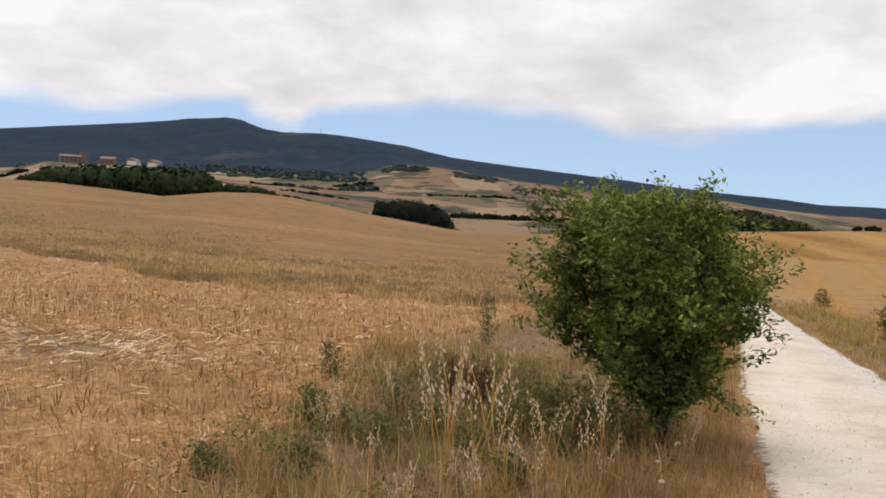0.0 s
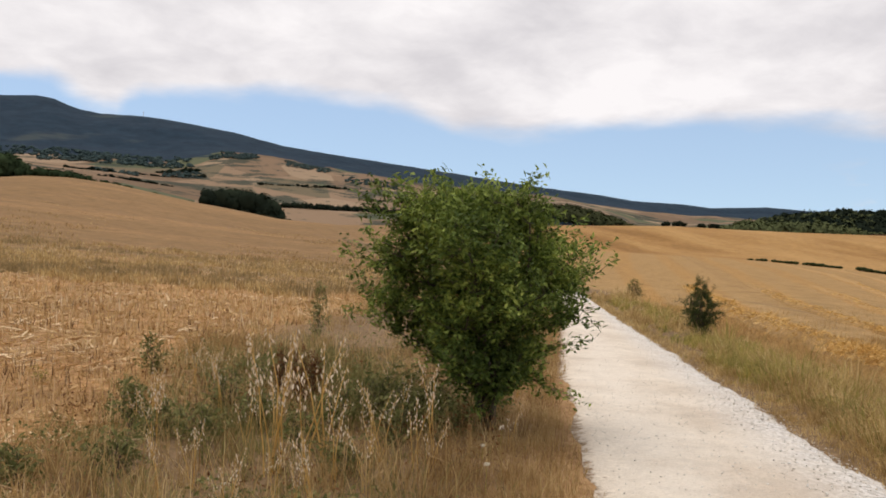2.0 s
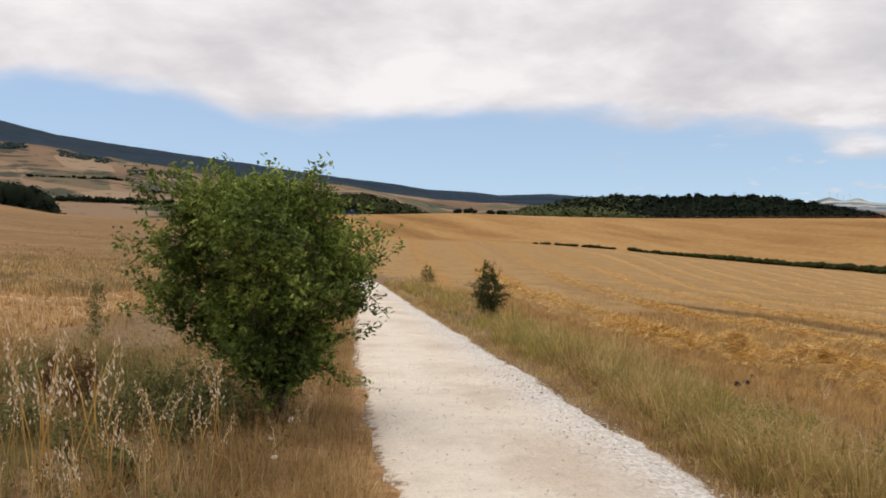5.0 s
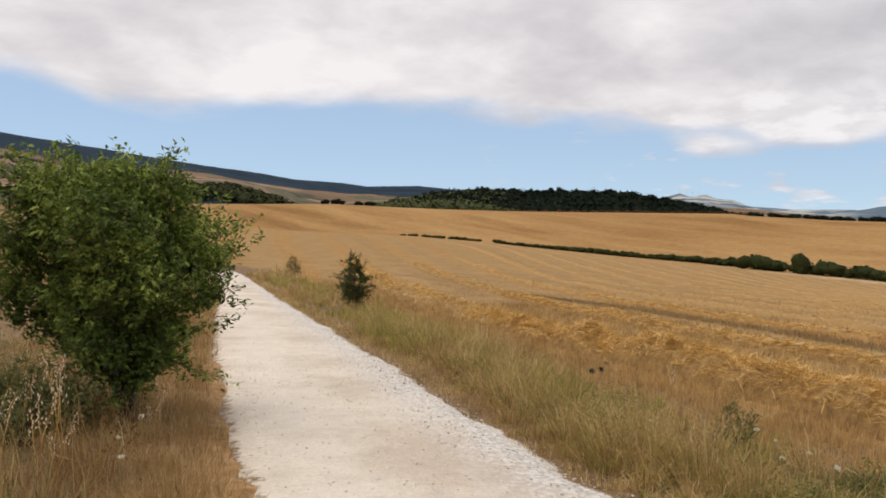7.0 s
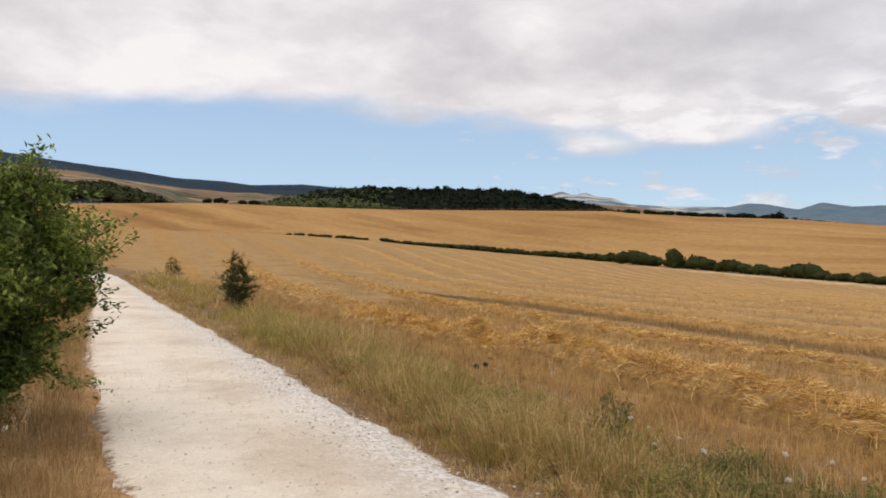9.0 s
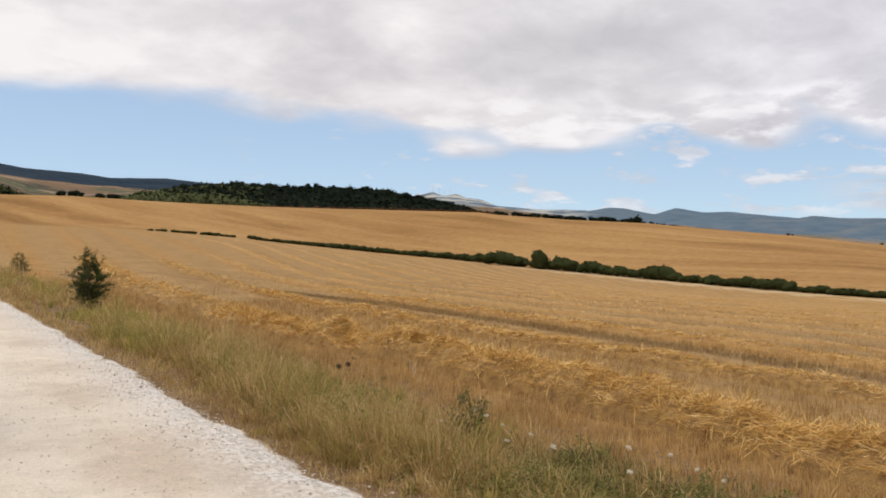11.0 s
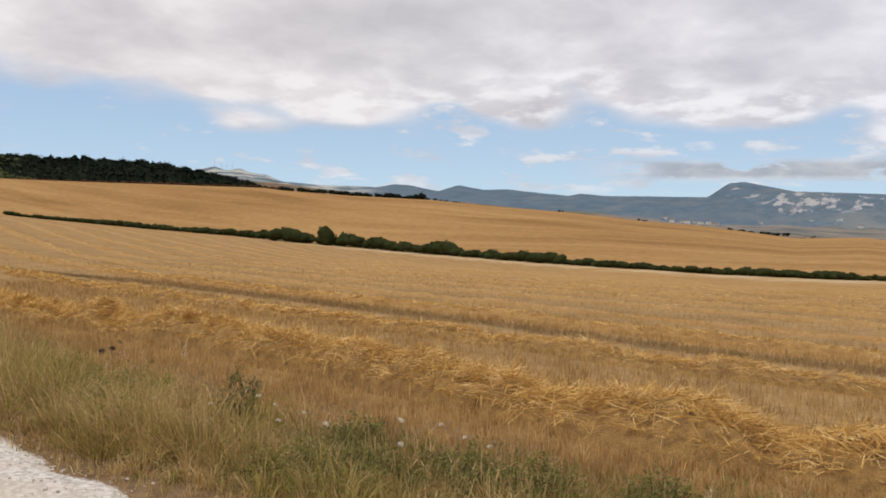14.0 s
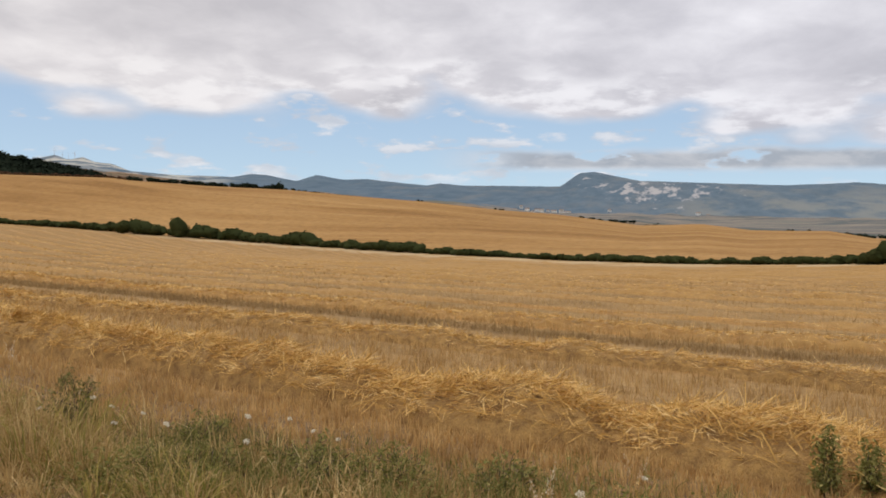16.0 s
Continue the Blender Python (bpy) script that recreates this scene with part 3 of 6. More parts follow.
def row_x(y):
    """x of the first row of straw."""
    y = np.asarray(y, float)
    q = np.clip(y, -40, 32)
    return 7.1 + 0.2 * q + 0.004 * q * q - 0.5 * np.clip((6 - y) / 7, 0, 1) + np.where(y > 32, (y - 32) * 0.456, 0) + np.where(y < -40, (y + 40) * -0.12, 0)


def fan(y):
    """How far the rows spread apart as they run up the field."""
    y = np.asarray(y, float)
    return 1 + 0.017 * np.clip(y - 32, 0, 75) + 0.008 * np.clip(y - 107, 0, None)


def row_u(k):
    """The middle of a row of straw, in metres from the field's first line."""
    return (0.30, 4.2)[k] if k < 2 else 8.05 + 3.45 * (k - 2)


def lane_u(y):
    """The wheel lane behind the second row."""
    return 6.5 + 0.04 * np.clip(y, 0, 13) - 0.27 * np.clip(np.asarray(y, float) - 16.5, 0, 20)


def off_row(u):
    """Distance from the middle of the nearest row of straw."""
    return np.minimum(np.minimum(np.abs(u - row_u(0)), np.abs(u - row_u(1))), np.where(u > 6.2, np.abs(u - 8.05 - 3.45 * np.round((u - 8.05) / 3.45)), 9))


def field_edge_l(y):
    """x of the line where the stubble on the left slope meets the verge."""
    return np.interp(y, [-40, 0, 4, 6, 8.5, 14, 25, 34, 60], [-11, -2.6, -1.7, -1.45, -1.15, -0.3, 3.8, 7.8, 8.5])


def make_land():
    fine = np.arange(-36, 112, 0.23)
    rest = np.arange(112, 324, 2.0)
    azs = np.radians(np.concatenate([fine, rest]))
    r = np.concatenate([[0.001, 0.5], np.geomspace(1.0, 1150, 145), np.arange(1190, 4960, 58)])
    A, D = np.meshgrid(azs, r)
    x, y = D * np.sin(A), D * np.cos(A)
    az = (np.degrees(A) + 180) % 360 - 180
    z = height(x.ravel(), y.ravel()).reshape(x.shape)
    z += np.clip(1 - D / 60, 0, 1) * (lattice(x, y, 0.9, 3) * 0.02 + lattice(x, y, 0.3, 4) * 0.012)
    n, m = x.shape
    i, j = np.meshgrid(np.arange(n - 1), np.arange(m), indexing="ij")
    j2 = (j + 1) % m
    quads = np.stack([i * m + j, (i + 1) * m + j, (i + 1) * m + j2, i * m + j2], -1).reshape(-1, 4)
    step = lambda v, a, b: np.clip((v - a) / (b - a), 0, 1)
    dl, dc, df, dr = by(LOWER_D, az), by(CREST_D, az), by(SKIRT_D, az), by(RIDGE_D, az)
    right = step(x - np.where(y < 45, path_l(y), 12.2 + (y - 45) * 0.21), 0.0, 0.6 + 0.05 * np.clip(y - 45, 0, 200))                 # the side of the path with the cut field
    beyond = step(D, dc * 1.02, dc * 1.12)
    upper = step(D, dl * 0.98, dl * 1.03) * right
    up = 0.11 * step(az, -7, -2) * (1 - step(az, 26, 32))
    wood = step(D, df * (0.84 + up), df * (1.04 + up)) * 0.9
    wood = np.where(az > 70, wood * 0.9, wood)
    rock = step(D, 2500, 3000) * np.clip(1.1 - np.abs(az - 89) / 8.0, 0, 1) * np.clip(1 - np.abs(D - 3600) / 900, 0, 1)
    for a0, a1, d0, d1 in ((30.2, 54, 495, 640), (12.5, 24.5, 490, 640), (-26.6, -14.7, 243, 300), (-4.6, 0.3, 234, 256)):
        wood = np.where((az > a0) & (az < a1) & (D > d0) & (D < d1), 1.0, wood)
    for a0, a1, d0 in ((-14, -10.2, 1080), (-9.4, -6.8, 1150), (-6.2, -3.4, 1250), (1, 4, 1300), (-27.5, -24, 1250)):
        wood = np.maximum(wood, np.clip(1.15 - ((az - (a0 + a1) / 2) / ((a1 - a0) / 2)) ** 2, 0, 1) * step(D, d0, d0 + 300) * 0.66)
    # where the haze-blue slope colour replaces the wood colour
    hazed_ranges = step(az, 38, 50) * step(D, 1900, 2100)
    meadow = step(az, 88, 94) * step(D, 2000, 2300) * (1 - step(D, 3100, 3900))
    dist_band = np.interp(az, [-34, -26, -20, -14, 1, 5, 14], [56, 44, 33.5, 28.5, 27, 28, 27]) * (1 + 0.07 * lattice(x, y, 3.0, 93) + 0.04 * lattice(x, y, 1.1, 94))
    band = step(D, dist_band, dist_band * 1.1) * (1 - step(D, dist_band * 1.6, dist_band * 2.6))
    rock = np.maximum(rock, step(D, 2500, 3000) * 0.60 * step(az, 46, 49) * (1 - step(az, 58, 61)))
    verge = np.maximum((1 - step(x, path_l(y) + 0.4, path_l(y) + 0.6)) * step(x, field_edge_l(y) - 0.3, field_edge_l(y) + 0.5),
                       step(x, path_r(y) - 0.6, path_r(y) - 0.4) * (1 - step(x - np.where(y < 24, np.minimum(row_x(y) - 0.4, path_r(y) + 3.4), path_r(y) + 2.2), -0.5, 0.0))) * (D < 120)
    verge = np.where(x < path_l(y) + 0.3, verge * np.clip(0.35 + (path_l(y) - x) / 1.6, 0, 1), verge)
    soil = np.clip(1.2 - np.hypot((x + 5.4) / 2.6, (y - 11.2) / 1.9), 0, 1) * 0.75
    headland = step(D, dl * 0.93, dl * 0.95) * (1 - step(D, dl * 0.985, dl * 1.0)) * step(az, 50, 60)
    layers = {k: v.ravel() for k, v in dict(meadow=meadow, plain_haze=step(az, 70, 80) * step(D, 600, 900), chalk=step(az, 47, 49.5) * (1 - step(az, 57, 62)) * step(D, 2300, 2700), headland=headland, wood=wood, golden=right, patchy=beyond, verge=verge, rock=rock, across=np.clip((x - row_x(y)) / fan(y), -50, 500), lane=np.clip((x - row_x(y)) / fan(y) - lane_u(y), -9, 9), worn=step(y, 13, 42), front=1 - step(y, 10, 26), weedy=(1 - right) * step(D, 24, 60), upper=upper, soil=soil, band=band, hazed_ranges=hazed_ranges, rowed=1 - 0.45 * step(D, 12, 60)).items()}
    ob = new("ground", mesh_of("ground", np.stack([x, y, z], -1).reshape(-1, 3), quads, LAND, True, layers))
    tagged(ob, "rolling farmland with stubble fields rising to wooded mountains", "ground", kind="structure")
    return ob


make_land()


def make_path():
    ys = np.concatenate([np.arange(-38, -4, 0.6), np.arange(-4, 30, 0.1), np.arange(30, 50, 0.4)])
    us = np.linspace(0, 1, 34)
    Y, U = np.meshgrid(ys, us, indexing="ij")
    rag = lattice(Y, Y * 0, 1.1, 5) * 0.04 + lattice(Y, Y * 0, 0.17, 6) * 0.015
    rag2 = lattice(Y, Y * 0, 0.7, 8) * 0.06 + lattice(Y, Y * 0, 0.2, 9) * 0.04
    xl, xr = path_l(Y) + rag, path_r(Y) + rag2
    X = xl + (xr - xl) * U
    Z = near_or(X, Y) + 0.03 * np.minimum(1, np.minimum(U, 1 - U) * 14) * (1 + 0.6 * np.sin(U * math.pi)) + lattice(X, Y, 0.35, 11) * 0.006 - 0.004
    n, m = X.shape
    i, j = np.meshgrid(np.arange(n - 1), np.arange(m - 1), indexing="ij")
    q = np.stack([i * m + j, i * m + j + 1, (i + 1) * m + j + 1, (i + 1) * m + j], -1).reshape(-1, 4)
    stony = np.clip((U - 0.62) / 0.3, 0, 1)
    ob = new("path", mesh_of("path", np.stack([X, Y, Z], -1).reshape(-1, 3), q, GRAVEL, True, {"stony": stony.ravel(), "dust": np.clip(1.1 - np.abs(U - 0.3) / 0.22, 0, 1).ravel(), "rim": np.clip(1 - np.minimum(U / 0.12, (1 - U) / 0.06), 0, 1).ravel()}))
    tagged(ob, "pale crushed-limestone farm track with stony edge", "path", kind="structure")


def near_or(x, y):
    return height(x.ravel(), y.ravel()).reshape(x.shape)


make_path()


# ---------------------------------------------------------------- plant makers
def unit(v):
    return v / np.maximum(np.linalg.norm(v, axis=-1, keepdims=True), 1e-9)


def blades(base, length, width, bearing, lean, curl):
    """Blades of grass or stalks: five points and three triangles each."""
    n = len(base)
    side = rng.uniform(0, math.pi, n)
    w = np.stack([np.cos(side), np.sin(side), np.zeros(n)], -1) * (width / 2)[:, None]
    h = np.stack([np.sin(bearing), np.cos(bearing), np.zeros(n)], -1)
    up = np.array([0, 0, 1.0])

    def go(p, a, q):
        return p + (np.sin(a)[:, None] * h + np.cos(a)[:, None] * up) * (length * q)[:, None]

    mid = go(base, lean, 0.55)
    tip = go(mid, lean + curl, 0.45)
    v = np.stack([base - w, base + w, mid - w * 0.8, mid + w * 0.8, tip], 1).reshape(-1, 3)
    k = np.arange(n)[:, None, None] * 5
    t = (k + np.array([[0, 1, 3], [0, 3, 2], [2, 3, 4]])).reshape(-1, 3)
    return v, t


def ribbons(base, length, width, bearing, pitch, bow):
    """Straws: strips of six points and four triangles, rolled at random about their length."""
    n = len(base)
    h = np.stack([np.sin(bearing), np.cos(bearing), np.zeros(n)], -1)
    up = np.array([0, 0, 1.0])

    def way(a):
        return np.cos(a)[:, None] * h + np.sin(a)[:, None] * up

    d0, d1 = way(pitch), way(pitch + bow)
    side = np.cross(h, up)
    roll = rng.normal(0, 0.75, n)
    w = (np.cos(roll)[:, None] * side + np.sin(roll)[:, None] * np.cross(side, d0)) * (width / 2)[:, None]
    mid = base + d0 * (length * 0.5)[:, None]
    tip = mid + d1 * (length * 0.5)[:, None]
    v = np.stack([base - w, base + w, mid - w, mid + w, tip - w * 0.6, tip + w * 0.6], 1).reshape(-1, 3)
    k = np.arange(n)[:, None, None] * 6
    t = (k + np.array([[0, 1, 3], [0, 3, 2], [2, 3, 5], [2, 5, 4]])).reshape(-1, 3)
    return v, t


def cards(centre, normal, along, length, width, fold=0.25):
    """Leaves: folded rhombs, four points and two triangles each."""
    along = unit(along - (along * normal).sum(-1, keepdims=True) * normal)
    side = np.cross(normal, along)
    a, s = along * (length / 2)[:, None], side * (width / 2)[:, None]
    lift = normal * (width * fold)[:, None]
    v = np.stack([centre - a, centre + s + lift, centre + a, centre - s + lift], 1).reshape(-1, 3)
    k = np.arange(len(centre))[:, None, None] * 4
    t = (k + np.array([[0, 1, 2], [0, 2, 3]])).reshape(-1, 3)
    return v, t


def spin(n):
    return unit(rng.normal(size=(n, 3)))


def tubes(lines, sides=5):
    """Tapered stems; each line is a list of (point, radius)."""
    vs, ts, k = [], [], 0
    for line in lines:
        p = np.array([q[0] for q in line], float)
        r = np.array([q[1] for q in line], float)
        d = unit(np.gradient(p, axis=0))
        a = unit(np.cross(d, [0.31, 0.87, 0.13]))
        b = np.cross(d, a)
        ang = np.arange(sides) * 2 * math.pi / sides
        ring = p[:, None] + r[:, None, None] * (np.cos(ang)[None, :, None] * a[:, None] + np.sin(ang)[None, :, None] * b[:, None])
        vs.append(ring.reshape(-1, 3))
        m = len(p)
        i, j = np.meshgrid(np.arange(m - 1), np.arange(sides), indexing="ij")
        j2 = (j + 1) % sides
        ts.append(np.stack([i * sides + j, i * sides + j2, (i + 1) * sides + j2, (i + 1) * sides + j], -1).reshape(-1, 4) + k)
        k += m * sides
    return np.concatenate(vs), np.concatenate(ts)


def join(pieces):
    vs, ts, k = [], [], 0
    for v, t in pieces:
        vs.append(v)
        ts.append(t + k)
        k += len(v)
    return np.concatenate(vs), np.concatenate(ts)


def bend(a, b, n=6, sag=0.12, wob=0.03):
    """A limb that leaves a upwards and reaches b."""
    s = np.linspace(0, 1, n)[:, None]
    a, b = np.asarray(a, float), np.asarray(b, float)
    p = a + (b - a) * s
    out = (b - a) * [1, 1, 0]
    p -= out * (s * (1 - s)) * sag * 4 * 0.5
    p[1:-1] += rng.normal(size=(n - 2, 3)) * wob
    return p


def bush(name, label, at, profile, right, stems, twigs, per, leaf, leaf_mat, extra=(), group="", leaf_label="", category="shrub", radius=0.03, depth=0.8, boughs=0):
    """A shrub of several stems. profile: (height, reach to one side, reach to the other) in metres; right: the bearing of the second side."""
    zs, ls, rs = (np.array(c, float) for c in zip(*profile))
    r = np.array([math.cos(radians(right)), -math.sin(radians(right)), 0])
    f = np.array([math.sin(radians(right)), math.cos(radians(right)), 0])
    ob = thing(name, label, category, group, at=at)
    ends, knots = [], []
    while len(ends) < twigs:
        if len(knots) == boughs > 0:        # twigs crowd round the boughs' ends
            c, w = knots[int(rng.integers(boughs))]
            e = c + rng.normal(size=3) * [0.15, 0.15, 0.15] * w + [0, 0, 0.04]
            lo, hi = np.interp(e[2], zs, ls) - 0.06, np.interp(e[2], zs, rs) + 0.06
            if lo < e @ r < hi and e[2] < zs[-1] + 0.1:
                ends.append(e)
            continue
        z = rng.uniform(zs[0], zs[-1])
        lo, hi = np.interp(z, zs, ls), np.interp(z, zs, rs)
        mid, half = (lo + hi) / 2, (hi - lo) / 2
        if rng.uniform() > half / max(np.max(rs - ls) / 2, 1e-6):
            continue
        q, a = math.sqrt(rng.uniform(0.06 if boughs else 0.16, 1)), rng.uniform(0, 2 * math.pi)
        if twigs > 500 and q > 0.52 and lattice(np.array([a * 1.9]), np.array([z * 4.2]), 1.0, 17)[0] < (-0.22 if math.cos(a) < -0.1 else -0.46) + 0.2 * rng.normal():
            continue
        lump = 0.84 + 0.2 * math.sin(3 * a + z * 5) + 0.16 * rng.normal() * q
        if boughs:
            knots.append((r * (mid + half * q * math.cos(a)) * 0.94 + f * half * depth * q * math.sin(a) + np.array([0, 0, z]), 0.75 if math.cos(a) > 0.45 else 1.0))
            continue
        ends.append(r * (mid + half * q * lump * math.cos(a)) + f * half * depth * q * lump * math.sin(a) + np.array([0, 0, z + 0.03 * rng.normal()]))
    for i in range(420 if boughs else 0):    # a dense heart low in the crown
        z = rng.uniform(zs[0] + 0.1, zs[0] + 0.62 * (zs[-1] - zs[0]))
        lo, hi = np.interp(z, zs, ls), np.interp(z, zs, rs)
        q, a = rng.uniform(0, 0.78), rng.uniform(0, 2 * math.pi)
        ends.append(r * ((lo + hi) / 2 + (hi - lo) / 2 * q * math.cos(a)) + f * (hi - lo) / 2 * depth * q * math.sin(a) + np.array([0, 0, z]))
    ends = np.array(ends + [r * e[0] + f * e[1] + np.array([0, 0, e[2]]) for e in extra])
    top = zs[-1]
    limbs, nodes = [], []
    for i in range(stems):
        a = 2 * math.pi * i / stems + rng.uniform(-0.3, 0.3)
        z = top * rng.uniform(0.62, 0.92)
        lo, hi = np.interp(z, zs, ls), np.interp(z, zs, rs)
        q = rng.uniform(0.35, 0.75)
        tip = r * ((lo + hi) / 2 + (hi - lo) / 2 * q * math.cos(a)) + f * (hi - lo) / 2 * depth * q * math.sin(a) + np.array([0, 0, z])
        start = (r * math.cos(a) + f * math.sin(a)) * radius * rng.uniform(0.1, 0.9)
        p = bend(start - [0, 0, 0.06], tip, 7, 0.25, 0.02 * top)
        rad = np.linspace(radius, radius * 0.25, 7) * rng.uniform(0.7, 1.1)
        limbs.append(list(zip(p, rad)))
        nodes += [(c, s) for c, s in zip(p[2:], rad[2:])]
    main = list(nodes)
    for c, _ in knots:
        mp = np.array([q for q, _ in main])
        j = int(np.argmin(np.linalg.norm(mp - c, axis=1) + np.maximum(0, mp[:, 2] - c[2] + 0.25) * 1.5))
        p = bend(mp[j], c, 6, -0.1, 0.02)
        rad = np.linspace(min(main[j][1] * 0.7, 0.012), 0.004, 6)
        limbs.append(list(zip(p, rad)))
        nodes += list(zip(p[2:], rad[2:]))
    for limb in limbs:
        v, t = tubes([limb], 7)
        part_np("stem", v, t, BARK, ob, "grey-brown bark", True)
    pts, prad = np.array([c for c, _ in nodes]), np.array([s for _, s in nodes])
    small, lc, la = [], [], []
    for e in ends:
        cost = np.linalg.norm(pts - e, axis=1) + np.maximum(0, pts[:, 2] - e[2] + 0.1) * 1.5
        j = int(np.argmin(cost))
        p = bend(pts[j], e, 5, -0.12, 0.012)
        small.append(list(zip(p, np.linspace(min(prad[j] * 0.55, 0.009), 0.0015, 5))))
        k = per if np.linalg.norm(e - pts[j]) < 0.6 else int(per * 1.4)
        s = 1 - rng.uniform(0, 1, k) ** 1.5 * 0.75
        q = np.stack([np.interp(s, np.linspace(0, 1, 5), p[:, c]) for c in range(3)], -1)
        lc.append(q + rng.normal(size=(k, 3)) * leaf * 0.55)
        la.append(np.repeat(unit(p[-1] - p[0])[None], k, 0) + rng.normal(size=(k, 3)) * 0.7)
    v, t = tubes(small, 3)
    tagged(part_np("branchwork", v, t, BARK, ob, "thin dark twigs"), kind="stuff")
    lc, la = np.concatenate(lc), np.concatenate(la) - [0, 0, 0.25]
    n = len(lc)
    normal = unit(spin(n) + np.array([0, 0, 0.9]))
    v, t = cards(lc, normal, la, leaf * rng.uniform(0.7, 1.35, n), leaf * 0.42 * rng.uniform(0.7, 1.25, n))
    tagged(part_np("crown", v, t, leaf_mat, ob, leaf_label), kind="stuff")
    return ob


def clump(n, lumps, size, seed, up=0.0, body=2):
    """A far crown inside a box one wide and one high: leaf clumps over a lumpy body."""
    g = np.random.default_rng(seed)
    c = np.stack([g.uniform(-0.26, 0.26, lumps), g.uniform(-0.26, 0.26, lumps), g.uniform(0.26, 0.72, lumps)], -1)
    rad = g.uniform(0.17, 0.28, lumps)
    c[0], rad[0] = (0, 0, 0.36), 0.34
    k = g.integers(0, lumps, n)
    d = unit(g.normal(size=(n, 3)))
    p = c[k] + d * (rad[k] * g.uniform(0.78, 1.08, n))[:, None]
    p[:, 2] = np.maximum(p[:, 2], 0.01 + g.uniform(0, 0.05, n))
    nor = unit(d * (1 - 0.5 * up) + g.normal(size=(n, 3)) * 0.35 + [0, 0, up])
    leaves = cards(p, nor, unit(g.normal(size=(n, 3))), size * g.uniform(0.7, 1.4, n), size * g.uniform(0.6, 1.1, n), 0.1)
    bm = bmesh.new()
    bmesh.ops.create_icosphere(bm, subdivisions=body, radius=1.0)
    bm.verts.ensure_lookup_table()
    v = np.array([q.co for q in bm.verts])
    f = np.array([[q.index for q in face.verts] for face in bm.faces])
    bm.free()
    far = np.max(np.einsum("ij,kj->ik", v, c - [0, 0, 0.4]) + rad[None] * 0.86, axis=1)
    v = v * (np.maximum(far, 0.2) * g.uniform(0.86, 1.04, len(v)))[:, None] + [0, 0, 0.4]
    v[:, 2] = np.maximum(v[:, 2], 0.02)
    return join([leaves, (v, f)])


CLUMPS = [clump(84, 7, 0.2, 30 + i, 0.6, 1) for i in range(8)]
FINE = [clump(120, 8, 0.17, 45 + i, 0.6) for i in range(5)]
DENSE = [clump(200, 9, 0.135, 80 + i, 0.6) for i in range(4)]
HEDGES = [clump(170, 10, 0.165, 60 + i) for i in range(6)]
SMALL = [clump(46, 6, 0.25, 120 + i, 0.6, 1) for i in range(8)]
TINY = [clump(22, 5, 0.32, 140 + i, 0.6, 1) for i in range(8)]


def polar(az, d):
    a = np.radians(az)
    return d * np.sin(a), d * np.cos(a)


def trunk(h, r=0.035):
    return tubes([[((0, 0, -0.02), r), ((0.01, 0, 0.2), r * 0.8), ((0.0, 0.02, 0.55), r * 0.35)]] + [[((0, 0, 0.2), r * 0.5), ((0.14 * math.cos(a), 0.14 * math.sin(a), 0.5), r * 0.15)] for a in (0.4, 2.4, 4.6)], 3)


def tree_wood(name, label, az, d, tall, wide, mat, kind="stuff", category="woodland", shapes=CLUMPS):
    """Many far trees as one wood: trunk, limbs and clumped crown each."""
    x, y = polar(az, d)
    z = height(x, y)
    leaves, wood = [], []
    for i in range(len(x)):
        a = rng.uniform(0, 2 * math.pi)
        rot = np.array([[math.cos(a), -math.sin(a), 0], [math.sin(a), math.cos(a), 0], [0, 0, 1]])
        s, o = np.array([wide[i], wide[i], tall[i]]), np.array([x[i], y[i], z[i]])
        v, t = shapes[int(rng.integers(len(shapes)))]
        leaves.append(((v @ rot.T) * s + o, t))
        v, t = trunk(1)
        wood.append((v * s + o, t))
    ob = thing(name, label, category, kind=kind)
    v, t = join(leaves)
    tagged(part_np("crowns", v, t, mat, ob), kind="stuff")
    v, t = join(wood)
    tagged(part_np("trunks", v, t, BARK, ob), kind="stuff")
    return ob


# ---------------------------------------------------------------- the shrub by the path and its small neighbours
shoots = [(-1.30, 0.1, 2.22), (-1.24, 0.05, 2.08), (-1.2, 0, 1.98), (-1.36, 0.02, 1.66), (-1.34, 0.1, 1.05), (-0.5, 0.1, 2.42), (-0.48, 0.1, 2.30), (-0.42, 0.1, 2.24), (-0.10, 0.0, 2.40), (-0.06, 0.05, 2.30), (-0.16, 0.05, 2.26), (0.31, 0.0, 2.38), (0.29, 0.02, 2.26), (0.24, 0.05, 2.2), (-0.8, 0.1, 2.28),
          (0.75, 0.1, 1.78), (0.92, 0.1, 1.70), (1.02, 0, 1.66), (1.06, 0.05, 1.55), (0.9, 0.1, 1.48), (0.86, -0.1, 1.12), (0.92, 0.0, 0.95), (0.9, 0.05, 0.84), (0.8, 0, 0.78), (0.45, 0.05, 0.5), (0.55, 0, 0.36), (0.66, -0.05, 0.32), (0.80, -0.05, 0.27), (0.4, 0.1, 0.34), (-0.3, -0.1, 0.34)]
shoots += [(float(rng.uniform(-1.15, 0.55)), float(rng.uniform(-0.6, 0.5)), float(rng.uniform(1.98, 2.36))) for i in range(44)]
shoots += [(float(rng.choice([-1.26, 0.78]) + rng.normal(0, 0.06)), float(rng.uniform(-0.4, 0.4)), float(rng.uniform(0.95, 1.95))) for i in range(16)]
shoots = [(a, b, c if c < 1.95 else 1.95 + (c - 1.95) * 0.72) for a, b, c in shoots]
